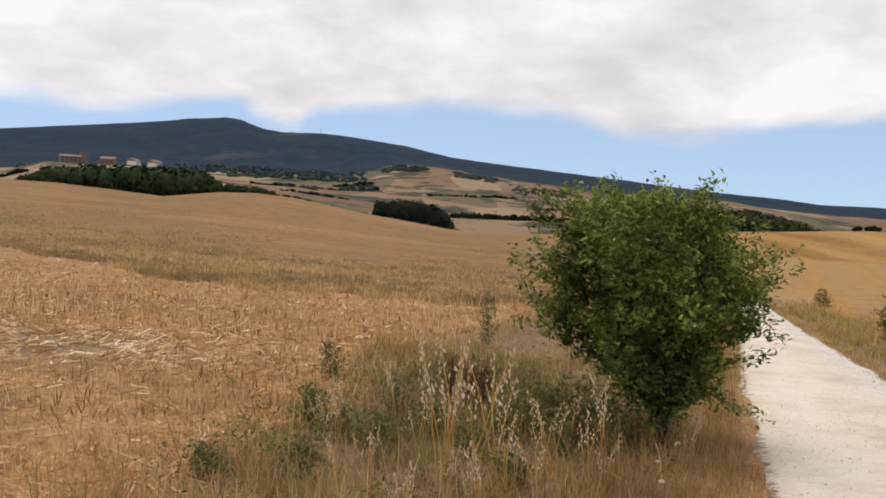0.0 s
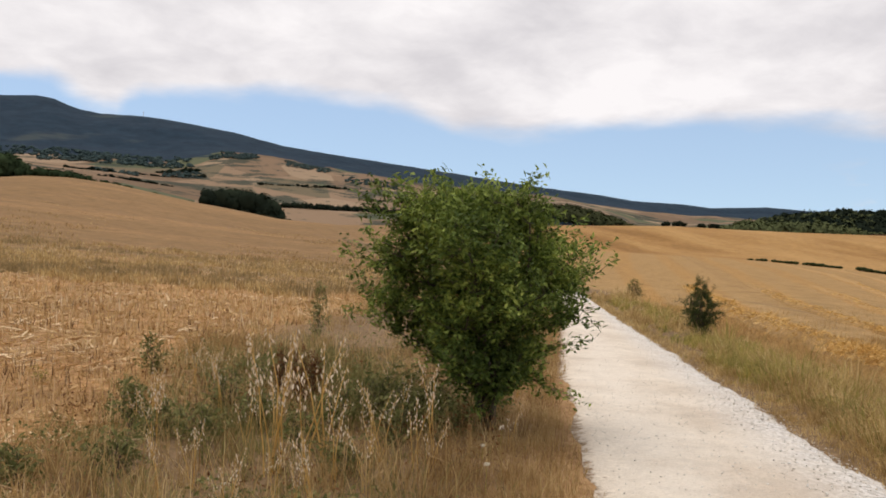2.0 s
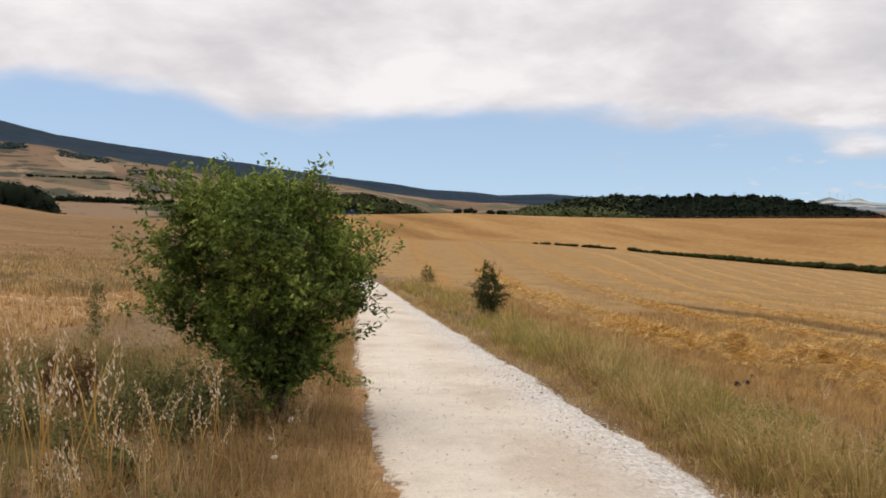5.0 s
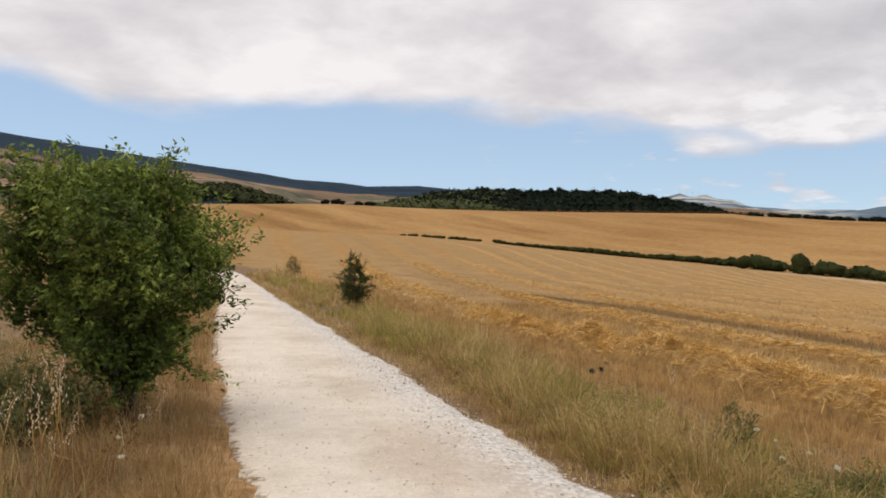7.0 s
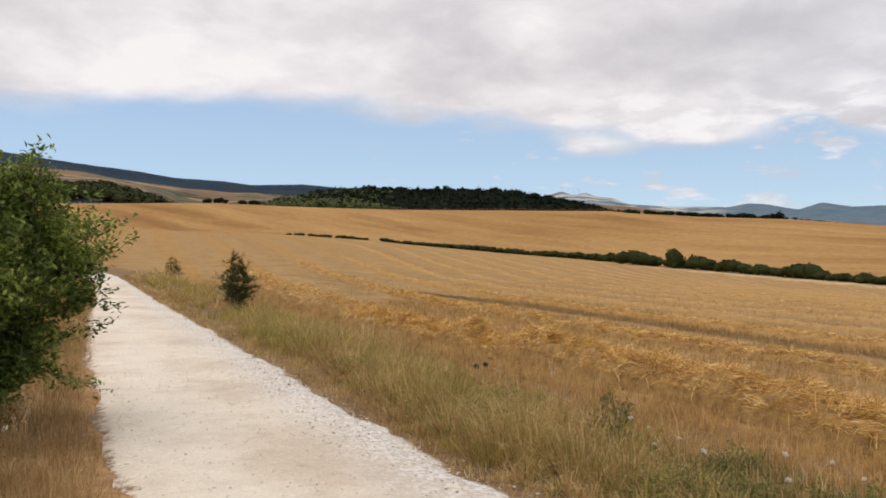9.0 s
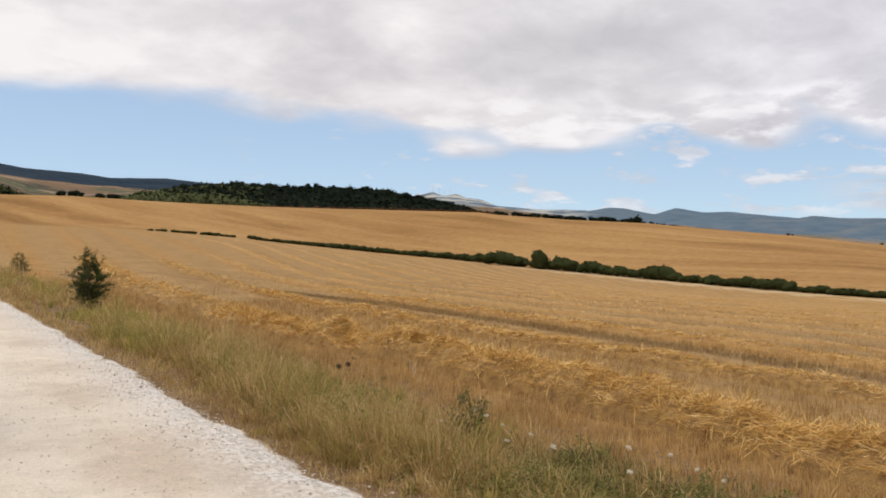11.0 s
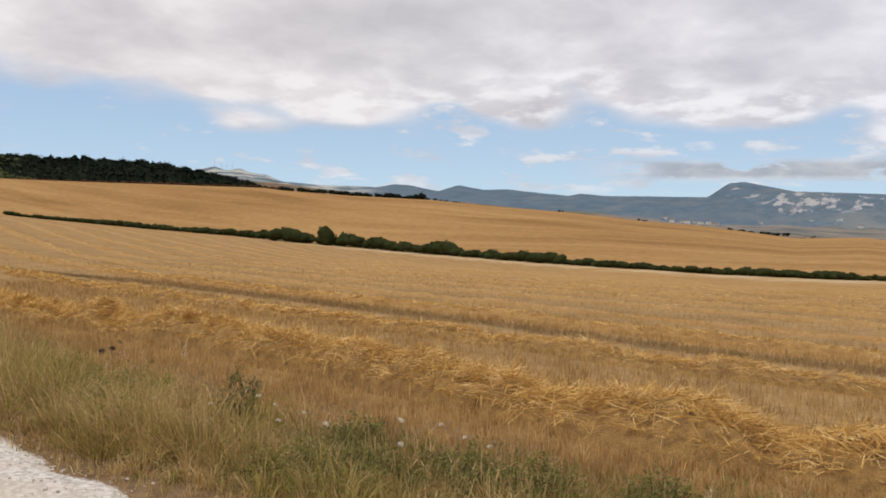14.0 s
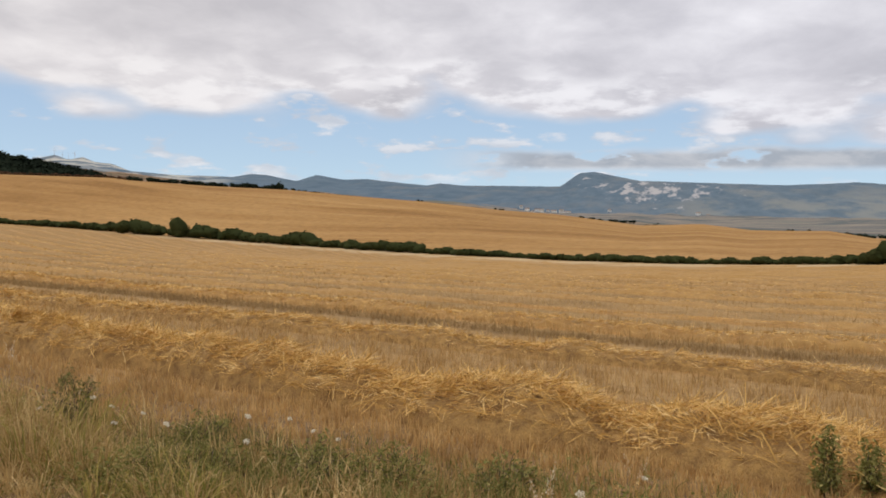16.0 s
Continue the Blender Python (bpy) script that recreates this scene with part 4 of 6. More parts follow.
bush("shrub", "large green multi-stemmed leafy shrub beside the white track", (1.93, 7.14, ground_at(1.93, 7.14)),
     [(0.28, -0.12, 0.12), (0.42, -0.32, 0.24), (0.58, -0.6, 0.4), (0.8, -0.9, 0.6), (1.05, -1.22, 0.78), (1.35, -1.14, 0.80), (1.65, -1.2, 0.74), (1.82, -1.14, 0.62), (1.95, -0.82, 0.46), (2.06, -0.45, 0.32)],
     15, 7, 1450, 26, 0.058, LEAF, extra=shoots,
     leaf_label="dense mid-green leaves, paler at the shoot tips", radius=0.026, boughs=120)
bush("sapling", "small dark upright bush on the dry grass verge", (9.5, 17.4, ground_at(9.5, 17.4)),
     [(0.04, -0.14, 0.16), (0.22, -0.34, 0.36), (0.48, -0.5, 0.52), (0.75, -0.46, 0.47), (0.98, -0.34, 0.34), (1.16, -0.2, 0.18), (1.34, -0.07, 0.05)],
     28, 8, 300, 28, 0.042, NEEDLE, extra=[(-0.08, 0, 1.40), (-0.3, 0, 1.2), (0.14, 0, 1.34), (0.3, 0, 1.16), (-0.5, 0, 0.92), (0.54, 0, 0.84), (0.56, 0, 0.62)], radius=0.018)
bush("sapling", "small sparse brownish-green bush in dry verge grass", (14.7, 32.4, ground_at(14.7, 32.4)),
     [(0.06, -0.3, 0.3), (0.25, -0.5, 0.5), (0.5, -0.46, 0.42), (0.72, -0.25, 0.2), (0.88, -0.08, 0.06)], 24, 6, 110, 14, 0.055, WEED, radius=0.015)


# ---------------------------------------------------------------- hedge across the cut field
HEDGE_H = [(31.5, 0.22), (36.8, 0.3), (38, 0.3), (46, 0.38), (50, 0.36), (51.6, 0.45), (53.3, 0.6), (56.2, 0.5), (58, 0.5), (58.6, 0.75), (62.6, 0.62), (66, 0.72), (67, 0.48), (70.3, 0.55), (72.0, 0.6), (72.8, 0.85), (74.2, 0.42), (80, 0.42), (84, 0.45), (85.3, 0.62), (87, 0.36), (89.4, 0.5), (92, 0.32), (95.7, 0.4), (100, 0.42), (106, 0.6)]


def hedge_proto(i):
    ob = thing("hedge_bush", "dark green bramble bush in a field hedge", "hedge", "bushes of the field hedge")
    v, t = HEDGES[i]
    tagged(part_np("crown", v, t, HEDGE, ob), kind="stuff")
    v, t = trunk(1)
    part_np("stem", v, t, BARK, ob)
    return ob


protos, used = [hedge_proto(i) for i in range(6)], set()


def plant_hedge(az, d, h, w):
    i = int(rng.integers(6))
    x, y = polar(az, d)
    m = pose(float(x), float(y), ground_at(float(x), float(y)) - 0.05, 0, 0, rng.uniform(0, 360)) @ Matrix.Diagonal((w, w, h, 1))
    if i in used:
        return copy_thing(protos[i], m @ Matrix.Diagonal([1 / q for q in protos[i].scale] + [1]))
    used.add(i)
    protos[i].matrix_basis = m
    return protos[i]


az = 31.5
while az < 106:
    d = float(by(LOWER_D, az))
    ragged = 1 + 0.28 * float(lattice(np.array([az * 1.0]), np.array([0.0]), 0.55, 21)[0]) + rng.uniform(-0.14, 0.2)
    h = 1.12 * d * math.tan(radians(float(by(HEDGE_H, az)))) * ragged * float(np.interp(az, [37, 38, 50, 53], [0.65, 0.75, 0.9, 1.0]))
    w = max(h * rng.uniform(1.3, 2.0), 1.1)
    if not (36.9 < az < 37.9 or 56.55 < az < 56.95 or 57.95 < az < 58.3) and not (az < 36 and rng.uniform() < 0.15):
        plant_hedge(az, d * 1.005 + rng.uniform(-0.5, 0.7), h, w)
    az += math.degrees(0.30 * w / d)
plant_hedge(57.45, 182, 4.5, 4.2)          # the round tree in the hedge
plant_hedge(57.4, 182.4, 3.8, 4.6)
for a, h, w in ((54.7, 4.0, 4.6), (54.1, 3.2, 4.4), (55.3, 3.2, 4.6), (55.9, 2.6, 4.0), (58.6, 3.0, 3.6), (59.2, 2.8, 4.0)):
    plant_hedge(a, 187, h, w)
for a, h in ((101.7, 1.6), (102.3, 2.4), (103.1, 3.0), (104.2, 3.4), (105.5, 3.6)):
    plant_hedge(a, 106, h, h * 1.2)
for a in (17.6, 18.0, 18.5):
    plant_hedge(a, 190, 0.7, 1.6)


# ---------------------------------------------------------------- woods, copses and far hedges
def scatter(n, a0, a1, d0, d1):
    return rng.uniform(a0, a1, n), rng.uniform(d0, d1, n)


def to_top(az, d, table, drop):
    """Tree heights that bring the tops to an angle of height, less a random drop."""
    x, y = polar(az, d)
    return np.maximum(EYE + d * np.tan(np.radians(by(table, az) - drop)) - height(x, y), 1.5)


a, d = scatter(1100, 30.4, 53.8, 505, 600)
keep = a > 31 + rng.uniform(0, 1, len(a)) ** 0.6 * 5
a, d = a[keep], d[keep]
FOREST = [(30, 2.3), (31, 2.75), (32.5, 3.0), (34.9, 3.2), (36.8, 3.4), (40.2, 3.25), (42, 3.3), (46.3, 3.15), (49.2, 2.68), (51.7, 2.1), (53.8, 1.5)]
t = np.minimum(to_top(a, d, FOREST, rng.uniform(0, 0.3, len(a)) ** 1.4 + 0.06 * lattice(a, d / 40, 0.5, 66)), 11)
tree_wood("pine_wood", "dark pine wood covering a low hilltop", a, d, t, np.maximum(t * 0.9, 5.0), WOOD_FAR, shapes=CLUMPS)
a, d = scatter(260, 30.6, 38.5, 505, 590)
t = np.minimum(to_top(a, d, FOREST, rng.uniform(0.05, 0.5, len(a))), 10)
tree_wood("broadleaf_trees", "olive-green broadleaf trees among dark pines", a, d, t, np.maximum(t * 1.0, 5.0), SCRUB, shapes=CLUMPS)
a = np.array([34.6, 35.1, 36.6, 37.2, 39.1, 40.2, 41.6, 42.1, 43.3, 44.5, 45.5, 47.0, 48.3])
d = np.full(len(a), 600.0)
t = to_top(a, d, FOREST, -0.1)
tree_wood("tall_pines", "taller pines standing above the wooded hilltop", a, d, t, t * 0.7, WOOD_FAR)
a, d = scatter(430, 28.2, 39.5, 465, 512)
t = np.minimum(to_top(a, d, [(28, 2.1), (30, 2.35), (33, 2.6), (36, 2.6), (39, 1.9)], rng.uniform(0, 0.3, len(a))), 13)
tree_wood("scrub", "pale olive scrub at the foot of a wood", a, d, t, np.maximum(t * 0.9, 2.6), SCRUB, category="scrub", shapes=SMALL)
a, d = scatter(420, 12.5, 24.4, 510, 640)
t = np.minimum(to_top(a, d, [(12, 2.9), (16, 3.3), (18.5, 3.55), (19.7, 3.6), (21.2, 3.3), (22.4, 2.9), (23.4, 2.6), (24.35, 2.15)], rng.uniform(0, 0.3, len(a))), 7)
tree_wood("hill_scrub", "dark olive scrub on a low rounded hill", a, d, t, np.maximum(t * 1.3, 6), HILL, shapes=SMALL)
a, d = scatter(640, -26.6, -14.7, 246, 290)
t = np.clip(to_top(a, d, [(-26.8, 4.4), (-26, 4.9), (-25.3, 5.35), (-23.2, 5.65), (-18.5, 5.75), (-16.5, 5.6), (-15.3, 5.1), (-14.7, 4.3)], rng.uniform(0, 1, len(a)) ** 1.6 * 1.2), 2, 13)
tree_wood("thicket", "dense dark green thicket on the rim of a stubble field", a, d, t, np.maximum(t * 0.8, 4.2) * rng.uniform(0.8, 1.2, len(t)), WOOD_MID, shapes=CLUMPS)
a, d = scatter(46, -14.6, -8.9, 245, 252)
t = np.clip(to_top(a, d, [(-15, 4.75), (-13, 4.65), (-11.5, 4.35), (-9, 3.85)], rng.uniform(0, 0.2, len(a))), 1, 4)
tree_wood("field_hedge", "dark hedge running down from a thicket", a, d, t, t * 1.3, WOOD_MID, category="hedge")
a, d = scatter(22, -8.2, -5.2, 262, 268)
t = rng.uniform(1.2, 2.2, len(a))
tree_wood("field_hedge", "low dark hedge at the foot of a field", a, d, t, t * 1.7, WOOD_MID, category="hedge")
a, d = scatter(85, -4.7, 0.35, 236, 252)
t = np.clip(to_top(a, d, [(-4.9, 3.2), (-4.3, 3.9), (-3.3, 4.15), (-2, 4.0), (-0.8, 3.75), (-0.1, 3.45), (0.5, 2.6)], rng.uniform(0, 1, len(a)) ** 2 * 0.9), 2, 9)
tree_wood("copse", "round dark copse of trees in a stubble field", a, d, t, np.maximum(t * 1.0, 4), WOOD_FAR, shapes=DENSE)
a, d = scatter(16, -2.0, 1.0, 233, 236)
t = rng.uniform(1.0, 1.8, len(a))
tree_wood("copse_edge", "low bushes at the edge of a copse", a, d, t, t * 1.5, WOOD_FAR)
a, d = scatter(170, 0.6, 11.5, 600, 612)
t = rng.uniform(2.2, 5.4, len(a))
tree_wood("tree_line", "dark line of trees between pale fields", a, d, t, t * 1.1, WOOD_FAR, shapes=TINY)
for a0, a1, dd, h, n in ((-11, -6.5, 640, 2.4, 70), (-1, 5, 900, 2.6, 80), (-9, -4.5, 900, 3, 80), (-13, -10, 800, 3, 60), (-28, -26.4, 500, 2.4, 30), (6, 13, 800, 2.8, 90), (-7.5, -5.0, 1050, 5.5, 60)):
    a = rng.uniform(a0, a1, n)
    d = dd * (1 + 0.018 * (a - a0) + 0.01 * lattice(a, a * 0, 0.7, 88) + rng.uniform(0, 0.006, n))
    t = rng.uniform(0.5, 1.2, n) * h * np.clip(1 + 0.6 * lattice(a, a * 0, 0.4, 89), 0.3, 1.5)
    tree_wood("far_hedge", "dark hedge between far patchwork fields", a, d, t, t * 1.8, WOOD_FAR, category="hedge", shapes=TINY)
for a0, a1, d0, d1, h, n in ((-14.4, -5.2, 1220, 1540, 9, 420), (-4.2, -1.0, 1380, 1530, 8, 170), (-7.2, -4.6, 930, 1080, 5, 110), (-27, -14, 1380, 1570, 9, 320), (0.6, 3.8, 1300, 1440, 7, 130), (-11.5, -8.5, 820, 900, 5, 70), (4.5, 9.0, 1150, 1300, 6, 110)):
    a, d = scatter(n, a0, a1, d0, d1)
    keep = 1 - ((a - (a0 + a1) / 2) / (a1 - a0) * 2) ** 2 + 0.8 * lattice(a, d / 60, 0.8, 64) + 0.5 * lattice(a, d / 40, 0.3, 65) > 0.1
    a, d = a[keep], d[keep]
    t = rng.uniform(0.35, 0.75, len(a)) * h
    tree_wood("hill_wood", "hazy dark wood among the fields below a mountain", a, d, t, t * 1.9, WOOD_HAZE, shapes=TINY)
a, d = scatter(230, 38.5, 54.2, 393, 399)
t = rng.uniform(0.5, 1.5, len(a))
tree_wood("crest_bracken", "red-brown bracken along the foot of a wood", a, d, t, t * 2.2, BRACKEN, category="bracken", shapes=TINY)
a, d = scatter(18, 26.0, 29.6, 356, 362)
t = rng.uniform(1.2, 3.0, len(a))
tree_wood("crest_bushes", "small dark bushes along a field crest", a, d, t, t * 1.3, WOOD_FAR, category="bushes")
a, d = scatter(95, 54.0, 68.2, 404, 412)
t = np.clip(rng.uniform(0.6, 1.1, len(a)) * np.interp(a, [54, 57, 63, 66, 68.2], [2.6, 2.8, 2.6, 1.3, 0.6]), 0.5, 4)
tree_wood("crest_hedge", "dark hedge along the crest of a stubble field", a, d, t, t * 1.7, WOOD_FAR, category="hedge")
a = np.array([63.4, 63.75, 64.0, 62.1])
d = np.full(4, 404.0)
t = np.array([3.2, 4.4, 3.3, 2.8])
tree_wood("crest_trees", "small trees standing in a crest hedge", a, d, t, t * 0.9, WOOD_FAR, category="trees")
for a0, a1, dd, h, n in ((73.1, 73.5, 385, 1.2, 3), (78.1, 79.0, 372, 0.8, 6), (84.0, 86.6, 385, 1.7, 14), (88.2, 89.6, 400, 3.2, 14), (90.0, 91.8, 420, 1.6, 8), (97.2, 103.5, 640, 4.2, 40), (86, 88, 700, 3, 10)):
    a, d = scatter(n, a0, a1, dd, dd * 1.02)
    t = rng.uniform(0.6, 1.2, n) * h
    tree_wood("far_bushes", "dark bushes beyond a field crest", a, d, t, t * 1.6, WOOD_FAR, category="bushes")


# ---------------------------------------------------------------- village, town, turbines, mast
WALL_W = plain("white_render", (0.78, 0.77, 0.73), (0.66, 0.64, 0.6), 0.6, 0.9)
WALL_B = plain("brown_stone", (0.23, 0.17, 0.125), (0.16, 0.115, 0.085), 0.8, 0.95)
ROOF = plain("clay_tile", (0.30, 0.225, 0.18), (0.21, 0.15, 0.115), 1.2, 0.9)
GLASS = plain("dark_window", (0.05, 0.055, 0.06), (0.03, 0.03, 0.035), 2, 0.3)
STEEL = plain("white_steel", (0.72, 0.73, 0.75), (0.62, 0.63, 0.65), 0.4, 0.5)


def box(bm, x0, y0, z0, x1, y1, z1):
    m = Matrix.Translation(((x0 + x1) / 2, (y0 + y1) / 2, (z0 + z1) / 2)) @ Matrix.Diagonal((x1 - x0, y1 - y0, z1 - z0, 1))
    bmesh.ops.create_cube(bm, size=1, matrix=m)


def gable(w, dp, z0, rise, over=0.4):
    """A pitched roof with thickness, ridge along x."""
    bm = bmesh.new()
    pts = []
    for x in (-w / 2 - over, w / 2 + over):
        pts.append([bm.verts.new((x, y, z)) for y, z in ((-dp / 2 - over, z0 - 0.1), (0, z0 + rise), (dp / 2 + over, z0 - 0.1), (dp / 2 + over, z0 - 0.35), (-dp / 2 - over, z0 - 0.35))])
    a, b = pts
    bm.faces.new(a)
    bm.faces.new(b[::-1])
    for i in range(5):
        bm.faces.new((a[i], b[i], b[(i + 1) % 5], a[(i + 1) % 5]))
    bmesh.ops.recalc_face_normals(bm, faces=bm.faces)
    return bm


def house(label, az, d, w, dp, tall, rise, wall, turn, cols=3, rows=2, tower=0.0):
    x, y = (float(q) for q in polar(az, d))
    ob = thing("house", label, "house", at=(x, y, ground_at(x, y) - 0.3))
    ob.rotation_euler[2] = radians(turn - az)
    bm = bmesh.new()
    box(bm, -w / 2, -dp / 2, -2, w / 2, dp / 2, tall)
    part("wall", bm, wall, ob)
    part("roof", gable(w, dp, tall, rise), ROOF, ob, "brown clay-tile roof")
    for i in range(cols):
        for j in range(rows):
            bm = bmesh.new()
            cx, cz = -w / 2 + w * (i + 0.5) / cols, tall * (j + 0.5) / rows
            box(bm, cx - 0.55, -dp / 2 - 0.06, cz - 0.7, cx + 0.55, -dp / 2 + 0.02, cz + 0.7)
            part("window", bm, GLASS, ob)
    if tower:
        bm = bmesh.new()
        box(bm, w / 2 - 0.3, -2.2, -2, w / 2 + 4.2, 2.2, tower)
        box(bm, w / 2 - 0.6, -2.5, tower, w / 2 + 4.5, 2.5, tower + 0.5)
        part("tower", bm, wall, ob, "square stone tower")
    return ob


house("long brown stone village building with a square tower", -24.05, 600, 12.5, 8, 4.2, 1.4, WALL_B, 8, 5, 2, 7.6)
house("low village house with a tiled roof", -21.85, 600, 8.5, 7, 4.3, 1.6, WALL_B, -12, 3, 1)
house("white rendered village house above a thicket", -20.3, 590, 6.8, 6.5, 4.4, 1.7, WALL_W, 62)
house("white rendered village house above a thicket", -19.05, 590, 6.4, 6.5, 4.1, 1.7, WALL_W, 52)
for i, (a, dd, w) in enumerate(((79.7, 2480, 15), (80.1, 2560, 11), (80.5, 2500, 18), (80.9, 2440, 13), (81.2, 2520, 20), (81.5, 2470, 16), (81.9, 2540, 12), (82.3, 2500, 22), (82.8, 2450, 15), (83.2, 2520, 26), (86.0, 2700, 14), (91.7, 2650, 18), (92.3, 2650, 14))):
    house("far white house of a valley town", a, dd, w * 0.75, 9, 5.0 + 1.8 * (i % 3), 2.2, WALL_W, (i * 37) % 50 - 25, 3, 2)


def turbine(az, d, tall, spin_deg):
    x, y = (float(q) for q in polar(az, d))
    ob = thing("wind_turbine", "white three-bladed wind turbine on a far ridge", "wind turbine", "turbines on the ridge", at=(x, y, ground_at(x, y) - 1))
    ob.rotation_euler[2] = radians(-az)
    v, t = tubes([[((0, 0, 0), tall * 0.035), ((0, 0, tall), tall * 0.02)]], 8)
    part_np("tower", v, t, STEEL, ob, "", True)
    bm = bmesh.new()
    box(bm, -tall * 0.03, -tall * 0.06, tall - tall * 0.03, tall * 0.03, tall * 0.08, tall + tall * 0.03)
    part("nacelle", bm, STEEL, ob)
    for k in range(3):
        a = radians(spin_deg + 120 * k)
        e = (math.sin(a) * tall * 0.55, -tall * 0.08, tall + math.cos(a) * tall * 0.55)
        v, t = tubes([[((0, -tall * 0.08, tall), tall * 0.014), ((e[0] * 0.3, e[1], tall + (e[2] - tall) * 0.3), tall * 0.022), (e, tall * 0.004)]], 5)
        part_np("blade", v, t, STEEL, ob)
    return ob


for a, s in ((50.0, 10), (50.45, 55), (50.8, 80), (51.15, 30)):
    turbine(a, float(by(RIDGE_D, a)) - 30, 24, s)
mast = thing("radio_mast", "thin steel radio mast on the mountain ridge", "mast")
x, y = (float(q) for q in polar(-8.4, 2690))
mast.location = (x, y, ground_at(x, y) - 2)
v, t = tubes([[((0, 0, 0), 1.0), ((0, 0, 18), 0.6)]], 6)
part_np("pole", v, t, STEEL, mast)
v, t = tubes([[((-1.2, 0, 15), 0.9), ((1.2, 0, 15), 0.9)]], 6)
part_np("dish", v, t, STEEL, mast)


# ---------------------------------------------------------------- rows of straw in the cut field
def windrow(k):
    off = row_u(k)
    near = k < 3
    y0, y1 = (-9, 60) if k < 3 else (-30, 190)
    ys = np.arange(y0, y1, 0.10 if near else 0.35 if k < 8 else 1.0)
    xm = row_x(ys) + off * fan(ys)
    ys = ys[np.hypot(xm, ys) < by(LOWER_D, np.degrees(np.arctan2(xm, ys))) * 0.955]
    if len(ys) < 8:
        return
    y0, y1 = ys[0], ys[-1]
    us = np.linspace(-1, 1, 17 if near else 7)
    Y, U = np.meshgrid(ys, us, indexing="ij")
    wide = (0.48 + 0.16 * np.clip((2.5 - Y) / 3, 0, 1) if k == 0 else (0.36, 0.34)[k - 1]) if near else 0.46
    wide = wide * (1 + 0.22 * lattice(Y, Y * 0, 1.3, 20 + k) + 0.12 * lattice(Y, Y * 0, 0.5, 25 + k))
    tall = (0.29, 0.17, 0.13)[k] if near else 0.14
    tall = tall * (1 + 0.35 * lattice(Y, Y * 0, 0.9, 40 + k) + 0.25 * lattice(Y, Y * 0, 0.35, 60 + k))
    if near:
        tall = tall * np.clip((58 - Y) / 20, 0, 1)
    else:
        tall = tall * np.clip(0.7 + 0.5 * lattice(Y, Y * 0, 9.0, 70 + k) + 0.3 * lattice(Y, Y * 0, 2.6, 75 + k), 0.1, 1.1)
    X = row_x(Y) + off * fan(Y) + U * wide * np.sqrt(fan(Y)) + 0.16 * lattice(Y, Y * 0, 2.2, 80 + k)
    shape = (1 - U * U) ** 0.5
    Z = near_or(X, Y) + tall * shape + (lattice(X, Y, 0.22, 90 + k) * 0.07 + lattice(X, Y, 0.09, 95 + k) * 0.04) * shape - 0.03
    n, m = X.shape
    i, j = np.meshgrid(np.arange(n - 1), np.arange(m - 1), indexing="ij")
    q = np.stack([i * m + j, i * m + j + 1, (i + 1) * m + j + 1, (i + 1) * m + j], -1).reshape(-1, 4)
    ob = thing("straw_row", "raised golden row of cut straw in a stubble field" if near else "low golden row of cut straw in a stubble field", "straw", "rows of straw", kind="stuff")
    part_np("mound", np.stack([X, Y, Z], -1).reshape(-1, 3), q, MOUND_FAR if k > 1 else MOUND, ob, "", True)
    if k >= 12:
        return
    count = (38000, 21000, 10000)[k] if near else (4800 if k < 7 else 2000)
    ya = np.where(rng.uniform(size=count) < 0.75, rng.uniform(-3.5, 15 if k == 0 else 22, count), rng.uniform(y0, min(y1, 44), count)) if near else rng.uniform(y0, min(y1, 70), count)
    u = np.clip(rng.normal(-0.1 if near else 0, 0.46, count), -0.86, 0.9)
    w1 = np.interp(ya, ys, wide[:, 0])
    t1 = np.interp(ya, ys, tall[:, 0])
    xa = row_x(ya) + off * fan(ya) + u * w1 * np.sqrt(fan(ya)) + np.interp(ya, ys, 0.16 * lattice(ys, ys * 0, 2.2, 80 + k))
    za = height(xa, ya) + t1 * np.maximum(1 - u * u, 0) ** 0.5 - 0.01 + rng.uniform(0, 0.05, count) * (1.0 if near else 0.4)
    size = (0.9, 0.66, 0.6)[k] if near else 0.6 if k < 6 else 0.8
    ln = (0.05 + 0.24 * rng.uniform(0, 1, count) ** 2.0) * size
    brg = 2.6 + 2.2 * lattice(xa, ya, 0.34, 97) + rng.normal(0, 0.7, count) + (rng.uniform(size=count) < 0.35) * rng.uniform(0, 6.3, count)
    far = np.clip(np.hypot(xa, ya) / 13, 0.8, 2.2)
    v, t = ribbons(np.stack([xa, ya, za], -1), ln, rng.uniform(0.0045, 0.0100, count) * far, brg, rng.normal(0.08, 0.24 if k == 0 else 0.14, count) + (u < -0.75) * -0.2, rng.normal(-0.08, 0.14, count))
    if k < 2:                               # straws that stand out of the top
        c2 = 2600 if k == 0 else 600
        pick = rng.integers(0, count, c2)
        v2, t2 = ribbons(np.stack([xa, ya, za], -1)[pick], rng.uniform(0.08, 0.24, c2) * size, rng.uniform(0.006, 0.011, c2) * far[pick], brg[pick] + rng.normal(0, 0.6, c2), rng.uniform(0.25, 1.1, c2), rng.normal(-0.1, 0.2, c2))
        v, t = join([(v, t), (v2, t2)])
    tagged(part_np("straws", v, t, STRAW, ob), kind="stuff")


MOUND_FAR = plain("loose_straw", (0.47, 0.28, 0.088), (0.34, 0.19, 0.058), 5, 0.8, 40, 0.8, 0.02)
MOUND = plain("matted_straw", (0.52, 0.315, 0.10), (0.22, 0.12, 0.038), 9, 0.8, 45, 1.0, 0.03)
for k in range(34):
    windrow(k)


